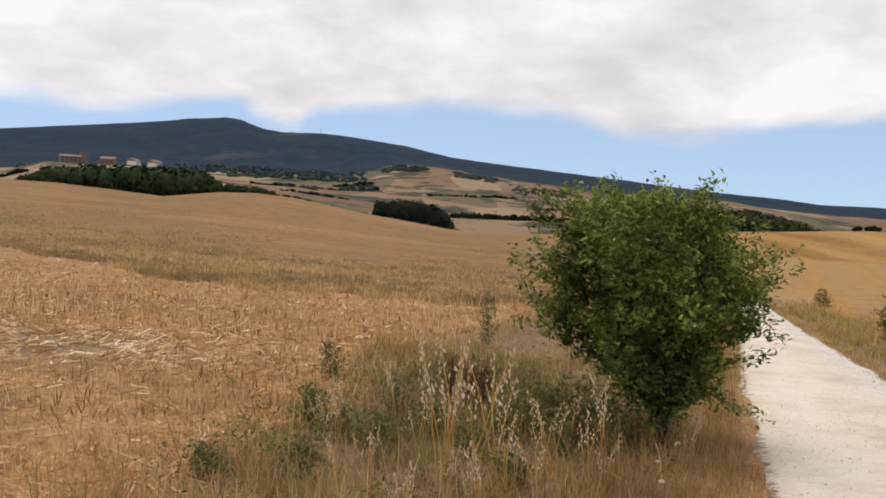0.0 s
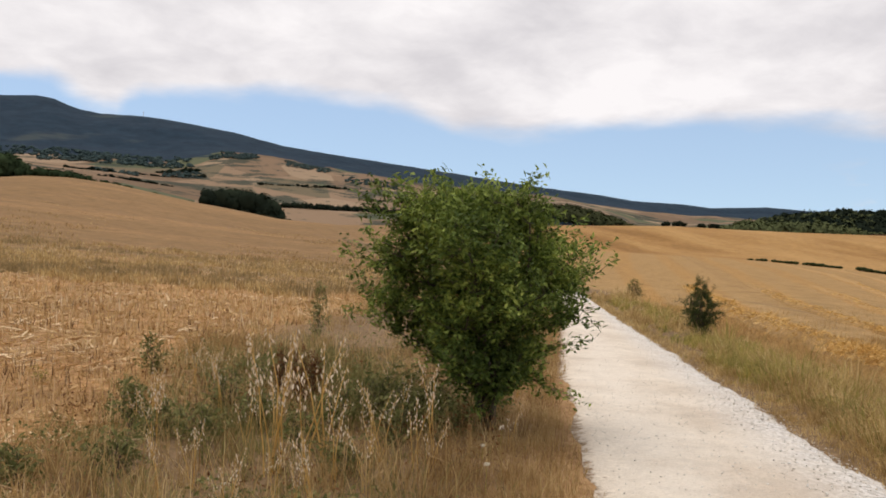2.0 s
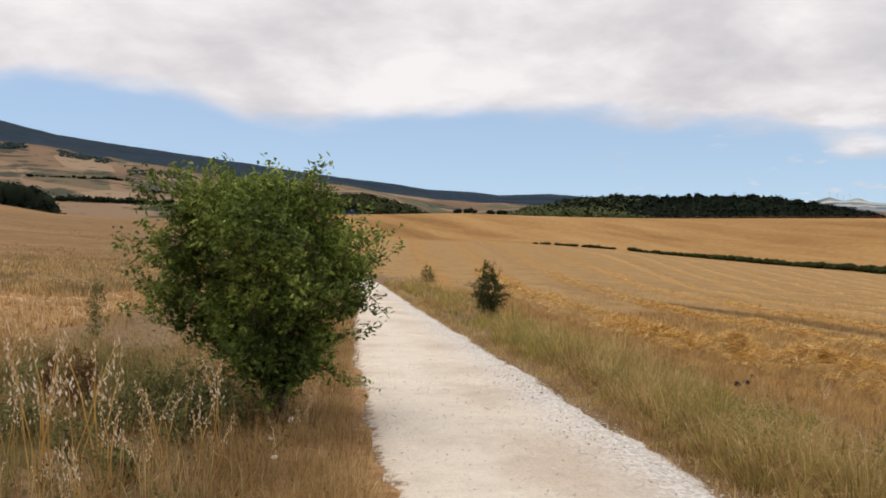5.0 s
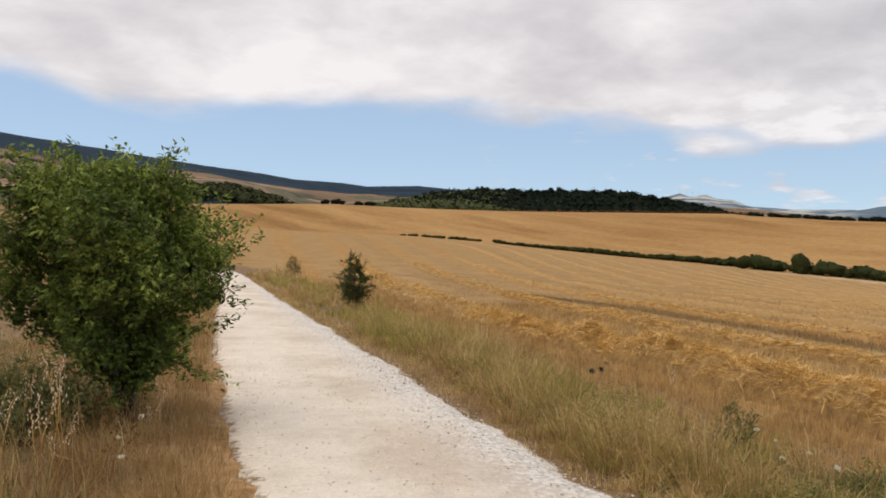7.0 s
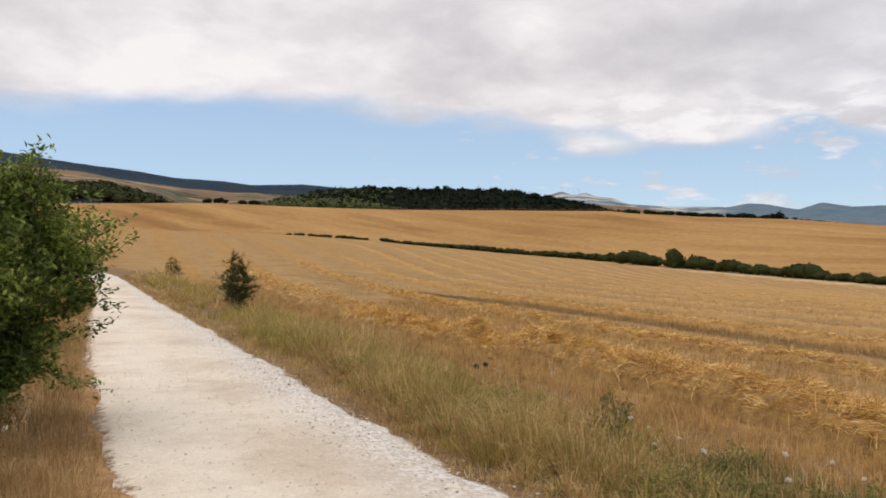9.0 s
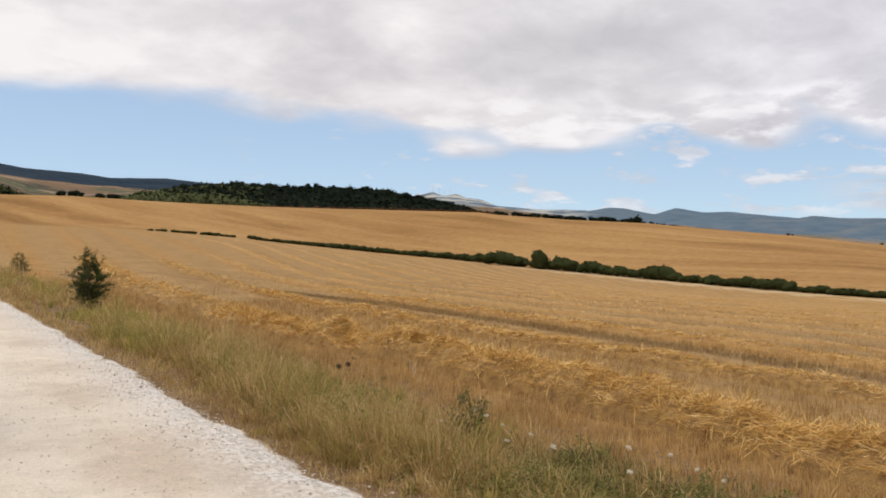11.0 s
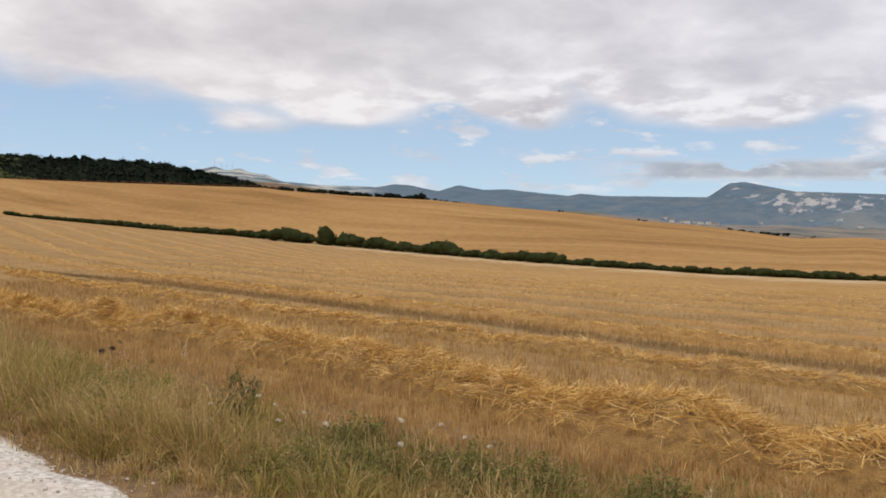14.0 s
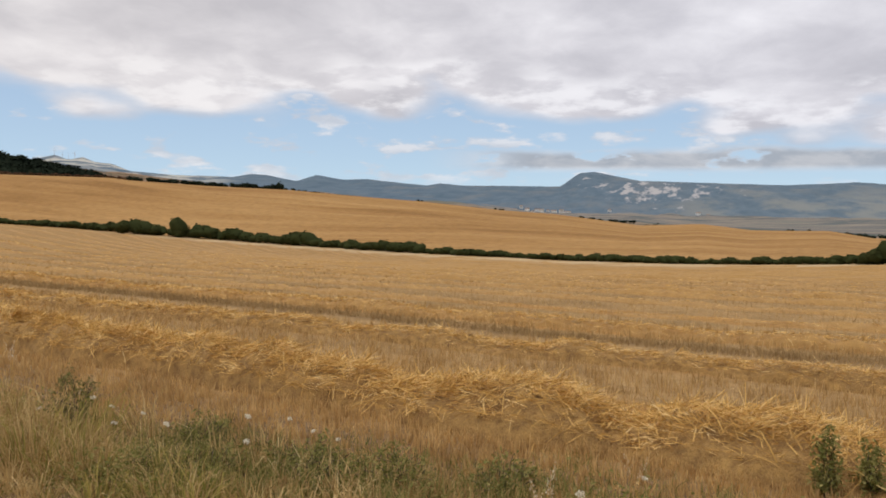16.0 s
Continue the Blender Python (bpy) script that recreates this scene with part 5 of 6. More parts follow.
# ---------------------------------------------------------------- stubble and litter
def stuff(name, label, category, v, t, mat):
    ob = new(name, mesh_of(name, v, t, mat))
    return tagged(ob, label, category, kind="stuff")


n = 74000                                  # cut field
rad = 4.5 * (40 / 4.5) ** rng.uniform(0, 1, n) ** 1.15
x, y = polar(rng.uniform(8, 108, n), rad)
u = x - row_x(y)
ok = (x > path_r(y) + 1.5 + 0.6 * lattice(x, y, 1.1, 3)) & (off_row(u) > 0.34) & (np.abs(u - lane_u(y) + 0.3) > 0.75)
x, y, rad = x[ok], y[ok], rad[ok]
n = len(x)
lane = np.round((x - row_x(y)) / 0.18) * 0.18 + row_x(y)
x = np.where(rng.uniform(size=n) < 0.6, lane + rng.normal(0, 0.025, n), x)
sz = np.clip(rad / 14, 1, 2.5)
v, t = blades(np.stack([x, y, height(x, y) - 0.01], -1), rng.uniform(0.06, 0.16, n), rng.uniform(0.004, 0.008, n) * sz, rng.uniform(0, 6.3, n), rng.normal(0, 0.3, n), rng.normal(0, 0.3, n))
vv = np.repeat(x - row_x(y) > -0.2, 5)
for side, mat_s, words in ((True, PALE, "pale short stubble between the rows of straw"), (False, STUBBLE, "brown dry stubble along the edge of the cut field")):
    m = int((vv == side).sum() // 5)
    q = (np.arange(m)[:, None, None] * 5 + np.array([[0, 1, 3], [0, 3, 2], [2, 3, 4]])).reshape(-1, 3)
    stuff("cut_stubble", words, "stubble", v[vv == side], q, mat_s)
m = 5600                                    # denser tufts beside the first row of straw
y = -6 + 34 * rng.uniform(0, 1, m) ** 1.1
x = path_r(y) + 1.7 + (row_x(y) - 0.25 - path_r(y) - 1.7) * rng.beta(1.5, 1.2, m)
x = np.round((x - row_x(y)) / 0.21) * 0.21 + row_x(y) + rng.normal(0, 0.03, m)
k = np.repeat(np.arange(m), 6)
n = len(k)
tall = rng.uniform(0.6, 1.2, m)[k]
x, y = x[k] + rng.normal(0, 0.025, n), y[k] + rng.normal(0, 0.035, n)
sz = np.clip(np.hypot(x, y) / 12, 1, 2)
v, t = blades(np.stack([x, y, height(x, y) - 0.01], -1), rng.uniform(0.07, 0.16, n) * tall, rng.uniform(0.009, 0.015, n) * sz, rng.uniform(0, 6.3, n), rng.normal(0, 0.22, n), rng.normal(0, 0.3, n))
stuff("cut_stubble", "tufted brown stubble in front of a row of straw", "stubble", v, t, STUBBLE)
m = 9500                                    # tufts between the first rows of straw
y = -7 + 26 * rng.uniform(0, 1, m) ** 1.1
x = row_x(y) + rng.uniform(0.3, 9.5, m)
u = x - row_x(y)
x = np.round(u / 0.19) * 0.19 + row_x(y) + rng.normal(0, 0.03, m)
ok = (off_row(u) > 0.4) & (np.abs(u - lane_u(y) + 0.3) > 0.75)
x, y = x[ok], y[ok]
k = np.repeat(np.arange(len(x)), 5)
n = len(k)
x, y = x[k] + rng.normal(0, 0.025, n), y[k] + rng.normal(0, 0.04, n)
sz = np.clip(np.hypot(x, y) / 12, 1, 2)
v, t = blades(np.stack([x, y, height(x, y) - 0.01], -1), rng.uniform(0.07, 0.18, n), rng.uniform(0.007, 0.012, n) * sz, rng.uniform(0, 6.3, n), rng.normal(0, 0.25, n), rng.normal(0, 0.3, n))
stuff("cut_stubble", "pale tufted stubble behind a row of straw", "stubble", v, t, PALE)
n = 20000                                   # crushed standing stubble in the wheel lane, coloured darker for its shaded side
y = -9 + 36 * rng.uniform(0, 1, n) ** 1.3
x = row_x(y) + (lane_u(y) + np.clip(rng.normal(0, 0.24, n), -0.42, 0.42) * np.clip((27 - y) / 10, 0.1, 1) + 0.08 * lattice(y, y * 0, 1.4, 33)) * fan(y)
sz = np.clip(np.hypot(x, y) / 12, 1, 2.4)
v, t = blades(np.stack([x, y, height(x, y) - 0.01], -1), rng.uniform(0.05, 0.14, n) * np.clip((29 - y) / 10, 0.3, 1), rng.uniform(0.005, 0.010, n) * sz, rng.uniform(0, 6.3, n), rng.normal(0, 0.3, n), rng.normal(0, 0.3, n))
stuff("lane_stubble", "dull grey-brown crushed stubble along a wheel lane", "stubble", v, t, CRUSHED)
n = 9000
rad = 5 * (30 / 5) ** rng.uniform(0, 1, n)
x, y = polar(rng.uniform(8, 108, n), rad)
ok = x > path_r(y) + 1.4
x, y, sz = x[ok], y[ok], np.clip(rad[ok] / 14, 1, 1.8)
n = len(x)
v, t = blades(np.stack([x, y, height(x, y) + 0.02], -1), rng.uniform(0.04, 0.16, n), rng.uniform(0.004, 0.008, n) * sz, rng.uniform(0, 6.3, n), rng.normal(1.4, 0.15, n), rng.normal(0.1, 0.15, n))
stuff("field_litter", "scattered golden straw on the cut field", "straw", v, t, STRAW)


def slope_points(n, far):
    rad = 4.2 * (far / 4.2) ** rng.uniform(0, 1, n) ** 0.85
    x, y = polar(rng.uniform(-36, 22, n), rad)
    bare = np.clip(1.25 - np.hypot((x + 5.6) / 2.4, (y - 11.0) / 1.7), 0, 0.75)
    ok = (x < field_edge_l(y) + 0.5 * lattice(x, y, 0.8, 13) + 0.3) & (rng.uniform(size=n) > bare)
    return x[ok], y[ok], rad[ok]


x, y, rad = slope_points(15000, 30)         # the slope beside the path
n, sz = len(x), np.clip(rad / 10, 1, 2.4)
v, t = blades(np.stack([x, y, height(x, y) - 0.01], -1), rng.uniform(0.04, 0.15, n) * np.clip(sz, 1, 1.4), rng.uniform(0.006, 0.012, n) * sz, rng.uniform(0, 6.3, n), rng.normal(0, 0.3, n), rng.normal(0, 0.25, n))
stuff("slope_stubble", "sparse upright stubble on the field slope", "stubble", v, t, PALE)
x, y, rad = slope_points(17000, 27)
ok = rng.uniform(-0.9, 1.0, len(x)) < -0.25 + 0.25 * np.clip((rad - 9) / 5, 0, 1) + 1.2 * lattice(x, y, 1.1, 141) + 0.5 * lattice(x, y, 0.4, 142)
x, y, rad = x[ok], y[ok], rad[ok]
n, sz = len(x), np.clip(rad / 9, 1, 2)
v, t = blades(np.stack([x, y, height(x, y) - 0.01], -1), rng.uniform(0.08, 0.24, n) * np.clip(rad / 10, 1, 1.5), rng.uniform(0.008, 0.014, n) * sz, rng.uniform(0, 6.3, n), rng.normal(0, 0.25, n), rng.normal(0, 0.3, n))
stuff("slope_stalks", "taller broken stalks in patches on the field slope", "stubble", v, t, LITTER)
x, y, rad = slope_points(2600, 24)          # weathered stems
ok = lattice(x, y, 1.7, 151) + 0.6 * lattice(x, y, 0.6, 152) > rng.uniform(-0.3, 0.9, len(x))
x, y, rad = np.repeat(x[ok], 3), np.repeat(y[ok], 3), np.repeat(rad[ok], 3)
n, sz = len(x), np.clip(rad / 10, 1, 2)
x, y = x + rng.normal(0, 0.05, n), y + rng.normal(0, 0.05, n)
v, t = blades(np.stack([x, y, height(x, y) - 0.01], -1), rng.uniform(0.05, 0.2, n), rng.uniform(0.008, 0.016, n) * sz, rng.uniform(0, 6.3, n), rng.normal(0, 0.4, n), rng.normal(0.2, 0.4, n))
stuff("weathered_stems", "brown weathered stems on the field slope", "stubble", v, t, WEATHERED)
x, y, rad = slope_points(34000, 34)         # chaff
n, sz = len(x), np.clip(rad / 8, 1, 3)
v, t = ribbons(np.stack([x, y, height(x, y) + rng.uniform(0.0, 0.03, n)], -1), rng.uniform(0.02, 0.09, n) * np.clip(sz, 1, 2), rng.uniform(0.006, 0.013, n) * sz, rng.uniform(0, 6.3, n), rng.normal(0.1, 0.3, n), rng.normal(0, 0.3, n))
stuff("chaff", "broken brown and tan chaff on the field slope", "straw", v, t, PALE)
x, y, rad = slope_points(17000, 45)
heap = 1.3 * lattice(x, y, 1.6, 14) + 0.7 * lattice(x, y, 0.5, 15)
ok = rng.uniform(-1.1, 1.1, len(x)) < 0.05 + heap
x, y, rad = x[ok], y[ok], rad[ok]
n, sz = len(x), np.clip(rad / 9, 1, 2.6)
v, t = ribbons(np.stack([x, y, height(x, y) + 0.012 + rng.uniform(0, 0.035, n)], -1), (0.06 + 0.34 * rng.uniform(0, 1, n) ** 2), rng.uniform(0.008, 0.02, n) * np.clip(rad / 10, 0.6, 1.8), rng.uniform(0, 6.3, n), rng.normal(0.06, 0.16, n), rng.normal(0, 0.12, n))
stuff("straw_litter", "pale broken straw lying over the field slope", "straw", v, t, LITTER)


# ---------------------------------------------------------------- verges
def verge_points(n, left, y0=-7.0, y1=34.0):
    y = y0 + (y1 - y0) * rng.uniform(0, 1, n) ** 1.25
    y = np.where(rng.uniform(size=n) < 0.6, rng.uniform(3.2, 12.5, n) if left else rng.uniform(-2.2, 12, n), y)
    if left:
        a, b = field_edge_l(y) - 0.35, path_l(y) + 0.05
        x = a + (b - a) * rng.uniform(0, 1, n)
    else:
        x = path_r(y) + 0.06 + rng.beta(1.35, 1.6, n) * (2.1 + 0.4 * lattice(y, y * 0, 1.5, 30))
    ok = np.hypot(x - 0.25, y + 0.1) > 1.7
    return x[ok], y[ok]


def verge_grass(name, label, tufts, per, left, tall, mat, green, thick=0.005):
    """Tussocks of blades that spread from their middles."""
    x, y = verge_points(tufts, left)
    patch = lattice(x, y, 1.3, 50) + 0.6 * lattice(x, y, 0.5, 51)
    ok = rng.uniform(-1.0, 1.0, len(x)) < (patch * (1.0 if left else 1.5) + (-0.1 if left else 0.0) if green else -patch * 1.0 + 0.3)
    x, y = x[ok], y[ok]
    m = len(x)
    size = (rng.uniform(0.45, 1.15, m) if left else 0.35 + 1.0 * rng.uniform(0, 1, m) ** 1.5) * np.clip(1 + 0.6 * lattice(x, y, 0.7, 52), 0.3, 1.7)
    k = np.repeat(np.arange(m), per)
    n = len(k)
    brg, q = rng.uniform(0, 6.3, n), rng.uniform(0, 1, n)
    r = q * (0.13 if left else 0.11) * size[k]
    x, y = x[k] + np.sin(brg) * r, y[k] + np.cos(brg) * r
    edge = np.clip((path_l(y) - x) / 0.9, 0.16, 1) if left else np.clip((x - path_r(y) - 0.04) / 0.5, 0.2, 1) * np.clip((path_r(y) + 2.7 - x) / 0.8, 0.3, 1)
    edge = edge * np.clip(np.hypot(x - 9.3, y - 16.9) / 1.5, 0.3, 1)
    if not left:                             # the growth is low where the track is nearest
        edge = edge * np.interp(y, [1.2, 3.6], [0.5, 1.0])
    sz = np.clip(np.hypot(x, y) / 11, 1, 2.6)
    v, t = blades(np.stack([x, y, height(x, y) - 0.02], -1), rng.uniform(0.4, 1.0, n) * tall * edge * size[k], rng.uniform(0.6, 1.3, n) * thick * sz, brg + rng.normal(0, 0.5, n), 0.08 + q * (0.55 if left else 0.75) + rng.normal(0, 0.12, n), rng.normal(0.55 if left else 0.95, 0.4, n))
    stuff(name, label, "grass", v, t, mat)


verge_grass("dry_verge_grass", "tussocks of tall dry straw-coloured grass between field and track", 2100, 20, True, 0.42, THATCH, False, 0.0055)
verge_grass("green_verge_grass", "dull green grass among the dry verge", 950, 22, True, 0.34, MOSS, True, 0.0065)
verge_grass("dry_verge_grass", "dry tangled grass along the far verge of the track", 1900, 28, False, 0.5, DRY, False, 0.0092)
verge_grass("green_verge_grass", "soft green tufts along the far verge of the track", 700, 34, False, 0.58, GREEN, True, 0.0088)


def green_patch(cx, cy, rx, ry, tufts, tall, mat, label):
    """Soft grass in one patch, thick in the middle."""
    k = np.repeat(np.arange(tufts), 16)
    n = len(k)
    x, y = cx + rng.normal(0, rx, tufts), cy + rng.normal(0, ry, tufts)
    x, y = x[k] + rng.normal(0, 0.05, n), y[k] + rng.normal(0, 0.05, n)
    ok = (x < path_l(y) - 0.35) | (x > path_r(y) + 0.3)
    x, y = x[ok], y[ok]
    n = len(x)
    v, t = blades(np.stack([x, y, height(x, y) - 0.02], -1), rng.uniform(0.4, 1.0, n) * tall, rng.uniform(0.005, 0.009, n) * np.clip(np.hypot(x, y) / 9, 1, 2), rng.uniform(0, 6.3, n), rng.normal(0.3, 0.25, n), rng.normal(0.7, 0.4, n))
    stuff("green_verge_grass", label, "grass", v, t, mat)


green_patch(1.0, 8.0, 0.35, 0.6, 130, 0.34, MOSS, "patch of soft green grass beside the shrub")
green_patch(0.6, 9.8, 0.5, 0.9, 130, 0.36, MOSS, "patch of soft green grass behind the shrub")
green_patch(-0.3, 6.9, 0.3, 0.4, 60, 0.3, MOSS, "small patch of green grass among dry stalks")
green_patch(7.15, 11.3, 0.4, 0.8, 170, 0.42, GREEN, "patch of soft green grass on the far verge")
green_patch(5.35, 5.6, 0.3, 0.5, 90, 0.32, GREEN, "patch of soft green grass on the far verge")
green_patch(5.0, 2.2, 0.32, 0.8, 170, 0.26, HERB, "low feathery green growth beside the track")
green_patch(5.5, 2.9, 0.3, 0.6, 90, 0.24, MOSS, "low olive growth beside the track")
green_patch(5.2, 0.6, 0.3, 0.7, 110, 0.22, HERB, "low feathery green growth beside the track")
green_patch(8.6, 15.0, 0.4, 0.7, 110, 0.36, GREEN, "patch of soft green grass on the far verge")


def stalks(name, label, n, left, tall, mat):
    """Single thin stalks above the tussocks."""
    x, y = verge_points(n, left)
    n = len(x)
    edge = np.clip((path_l(y) - x) / 0.9, 0.3, 1) if left else np.clip((x - path_r(y)) / 0.9, 0.3, 1) * np.interp(y, [1.2, 3.6], [0.6, 1.0])
    v, t = blades(np.stack([x, y, height(x, y) - 0.02], -1), rng.uniform(0.5, 1.0, n) * tall * edge, rng.uniform(0.003, 0.006, n) * np.clip(np.hypot(x, y) / 10, 1, 2.4), rng.uniform(0, 6.3, n), rng.normal(0, 0.4, n), rng.normal(0.2, 0.35, n))
    stuff(name, label, "grass", v, t, mat)


stalks("dry_stalks", "thin pale dry stalks rising from the verge", 1700, True, 0.6, DRY)
stalks("dry_stalks", "thin pale dry stalks rising from the far verge", 2300, False, 0.55, DRY)

for left in (True, False):                   # short growth over the track's edges
    n = 21000 if left else 8000
    y = -2 + 34 * rng.uniform(0, 1, n) ** 1.2
    off = np.where(rng.uniform(size=n) < 0.5, rng.uniform(0.05, 1.2, n), rng.normal(0.22, 0.13, n)) if left else rng.normal(0.12, 0.16, n)
    x = path_l(y) - off if left else path_r(y) + off
    ok = np.hypot(x - 0.25, y + 0.1) > 1.2
    x, y, off = x[ok], y[ok], off[ok]
    n = len(x)
    v, t = blades(np.stack([x, y, height(x, y) + 0.0], -1), rng.uniform(0.04, 0.17 if left else 0.11, n) * np.clip(1 + off * 2, 0.5, 1.6), rng.uniform(0.004, 0.007, n) * np.clip(y / 10, 1, 2), rng.uniform(0, 6.3, n), rng.normal(0, 0.55, n), rng.normal(0.4, 0.4, n))
    stuff("edge_grass", "short dry grass creeping over the track's edge", "grass", v, t, THATCH if left else DRY)

m = 5200                                    # rank grass in tussocks farther up the slope
az = rng.uniform(-35, 14, m)
lo = np.interp(az, [-34, -26, -20, -14, 1, 5, 14], [55, 43, 32.5, 28, 26.5, 27, 26])
x, y = polar(az, lo * (0.93 + 0.06 * lattice(az, az * 0, 1.7, 97) + 0.95 * rng.uniform(0, 1, m) ** 1.7))
ok = (x < path_l(y) - 1) & (lattice(x, y, 5, 91) + 0.6 * lattice(x, y, 1.6, 92) > rng.uniform(-0.9, 0.5, m))
x, y = x[ok], y[ok]
olive = lattice(x, y, 4.0, 95) + 0.7 * lattice(x, y, 1.3, 96) > 0.1
for pick, mat_s, words in ((olive, RANK, "olive rank grass in soft tussocks across the slope"), (~olive, DRY, "grey-tan rank grass across the slope")):
    k = np.repeat(np.flatnonzero(pick), 10)
    n = len(k)
    q = rng.uniform(0.5, 1.2, len(x))[k]
    xs, ys = x[k] + rng.normal(0, 0.17, n), y[k] + rng.normal(0, 0.17, n)
    v, t = blades(np.stack([xs, ys, height(xs, ys) - 0.02], -1), rng.uniform(0.12, 0.34, n) * q, rng.uniform(0.018, 0.04, n), rng.uniform(0, 6.3, n), rng.normal(0, 0.45, n), rng.normal(0.4, 0.4, n))
    stuff("rank_grass", words, "grass", v, t, mat_s)
m = 3000                                    # thin growth in drifts over the upper slope
az = rng.uniform(-35, 10, m)
x, y = polar(az, 46 + 75 * rng.uniform(0, 1, m) ** 1.2)
ok = (x < path_l(np.minimum(y, 45)) - 2) & (lattice(x, y / 2.2, 9, 191) + 0.6 * lattice(x, y / 2, 3.5, 192) > rng.uniform(-0.2, 0.8, m))
x, y = np.repeat(x[ok], 8), np.repeat(y[ok], 8)
n = len(x)
x, y = x + rng.normal(0, 0.5, n), y + rng.normal(0, 0.3, n)
v, t = blades(np.stack([x, y, height(x, y) - 0.02], -1), rng.uniform(0.1, 0.28, n), rng.uniform(0.03, 0.06, n), rng.uniform(0, 6.3, n), rng.normal(0, 0.45, n), rng.normal(0.4, 0.4, n))
stuff("rank_grass", "brownish rank grass in drifts over the upper slope", "grass", v, t, THATCH)
n = 1150                                    # straw left thick on bare soil
x, y = rng.normal(-5.0, 1.5, n), rng.normal(11.2, 1.3, n)
v, t = ribbons(np.stack([x, y, height(x, y) + 0.015 + rng.uniform(0, 0.03, n)], -1), rng.uniform(0.08, 0.34, n), rng.uniform(0.012, 0.026, n), rng.uniform(0, 6.3, n), rng.normal(0.06, 0.14, n), rng.normal(0, 0.1, n))
stuff("straw_drift", "drift of pale straw on bare grey soil", "straw", v, t, LITTER)


def oat(at, tall, heads, lean):
    """A wild oat: a few stems that nod under pale hanging spikelets."""
    ob = thing("wild_oat", "dry wild oat with pale nodding seed heads", "grass stalk", "wild oats on the verge", at=at)
    for i in range(heads):
        b = rng.uniform(0, 6.3)
        h = tall * rng.uniform(0.75, 1.05)
        tip = np.array([math.sin(b) * lean * h, math.cos(b) * lean * h, h])
        p = bend(np.array([0, 0, -0.02]) + rng.normal(size=3) * [0.02, 0.02, 0], tip, 6, 0.3, 0.008)
        v, t = tubes([list(zip(p, np.linspace(0.0065, 0.0022, 6)))], 4)
        stem = part_np("stem", v, t, STRAW, ob, "straw-yellow stem")
        c, al = [], []
        for j in range(22):                  # spikelets hang in tiers, wider lower down
            q = np.array([np.interp(0.62 + 0.38 * j / 21, np.linspace(0, 1, 6), p[:, e]) for e in range(3)])
            w = 0.012 + 0.028 * (1 - j / 21)
            c.append(q + np.array([rng.normal(0, w), rng.normal(0, w), rng.normal(-0.02, 0.01)]))
            al.append([rng.normal(0, 0.35), rng.normal(0, 0.35), -1])
        c, al = np.array(c), unit(np.array(al))
        k = len(c)
        v, t = cards(c, unit(np.cross(al, spin(k))), al, rng.uniform(0.03, 0.048, k), rng.uniform(0.011, 0.017, k))
        tagged(part_np("seed_head", v, t, SEED, stem, "pale hanging spikelets"), kind="stuff")
    return ob


oats = [oat((0, 0, -50), 0.86, 3, 0.24), oat((0, 0, -50), 0.9, 3, 0.17), oat((0, 0, -50), 0.78, 3, 0.3)]
spots = [(0.0, 5.6, 1.08), (0.08, 5.65, 1.08), (0.27, 5.8, 1.12), (0.36, 5.75, 1.0), (0.42, 5.3, 0.6), (0.8, 6.0, 0.66), (0.72, 5.8, 0.6), (1.2, 6.1, 0.75), (-0.45, 5.3, 0.5), (1.0, 5.7, 0.6), (-0.6, 5.0, 0.45), (0.6, 5.2, 0.5), (0.05, 5.0, 0.42)]
for i in range(22):
    yy = float(rng.uniform(4.2, 9))
    xx = float(rng.uniform(field_edge_l(yy) + 0.1, path_l(yy) - 0.4))
    spots.append((xx, yy, float(rng.uniform(0.34, 0.62))))
for i in range(9):
    yy = float(rng.uniform(-1.5, 9))
    spots.append((float(path_r(yy) + rng.uniform(1.0, 2.6)), yy, float(rng.uniform(0.35, 0.5))))
for i, (xx, yy, s) in enumerate(spots):
    m = pose(xx, yy, ground_at(xx, yy), 0, 0, float(rng.uniform(0, 360))) @ Matrix.Diagonal((s, s, s, 1))
    if i < 3:
        oats[i].matrix_basis = m
    else:
        copy_thing(oats[i % 3], m)


def weed(at, tall, wide, stems, leaves, leaf, mat, label):
    prof = [(0.06, -wide * 0.25, wide * 0.25), (tall * 0.4, -wide * 0.5, wide * 0.5), (tall * 0.75, -wide * 0.4, wide * 0.4), (tall, -wide * 0.12, wide * 0.12)]
    return bush("weed", label, (at[0], at[1], ground_at(*at)), prof, 0, stems, leaves, 10, leaf, mat, category="weed", radius=0.006, group="weeds of the verges")


for at, tall, wide in (((-1.05, 6.9), 0.4, 0.42), ((-0.85, 6.6), 0.3, 0.5), ((-1.45, 5.35), 0.24, 0.45), ((-0.95, 5.6), 0.26, 0.5), ((-0.35, 7.6), 0.42, 0.6), ((-0.1, 7.0), 0.36, 0.6), ((-0.5, 6.4), 0.34, 0.55), ((0.25, 6.3), 0.3, 0.5),
                       ((0.55, 7.1), 0.4, 0.6), ((0.9, 7.7), 0.42, 0.6), ((1.0, 6.5), 0.32, 0.5), ((0.5, 5.6), 0.28, 0.5), ((1.35, 7.0), 0.34, 0.5), ((-1.25, 9.6), 0.44, 0.45), ((0.0, 8.6), 0.4, 0.6)):
    weed(at, tall, wide * 1.0, 6, 30, 0.055, BUSHY, "grey-green leafy weed among dry grass")
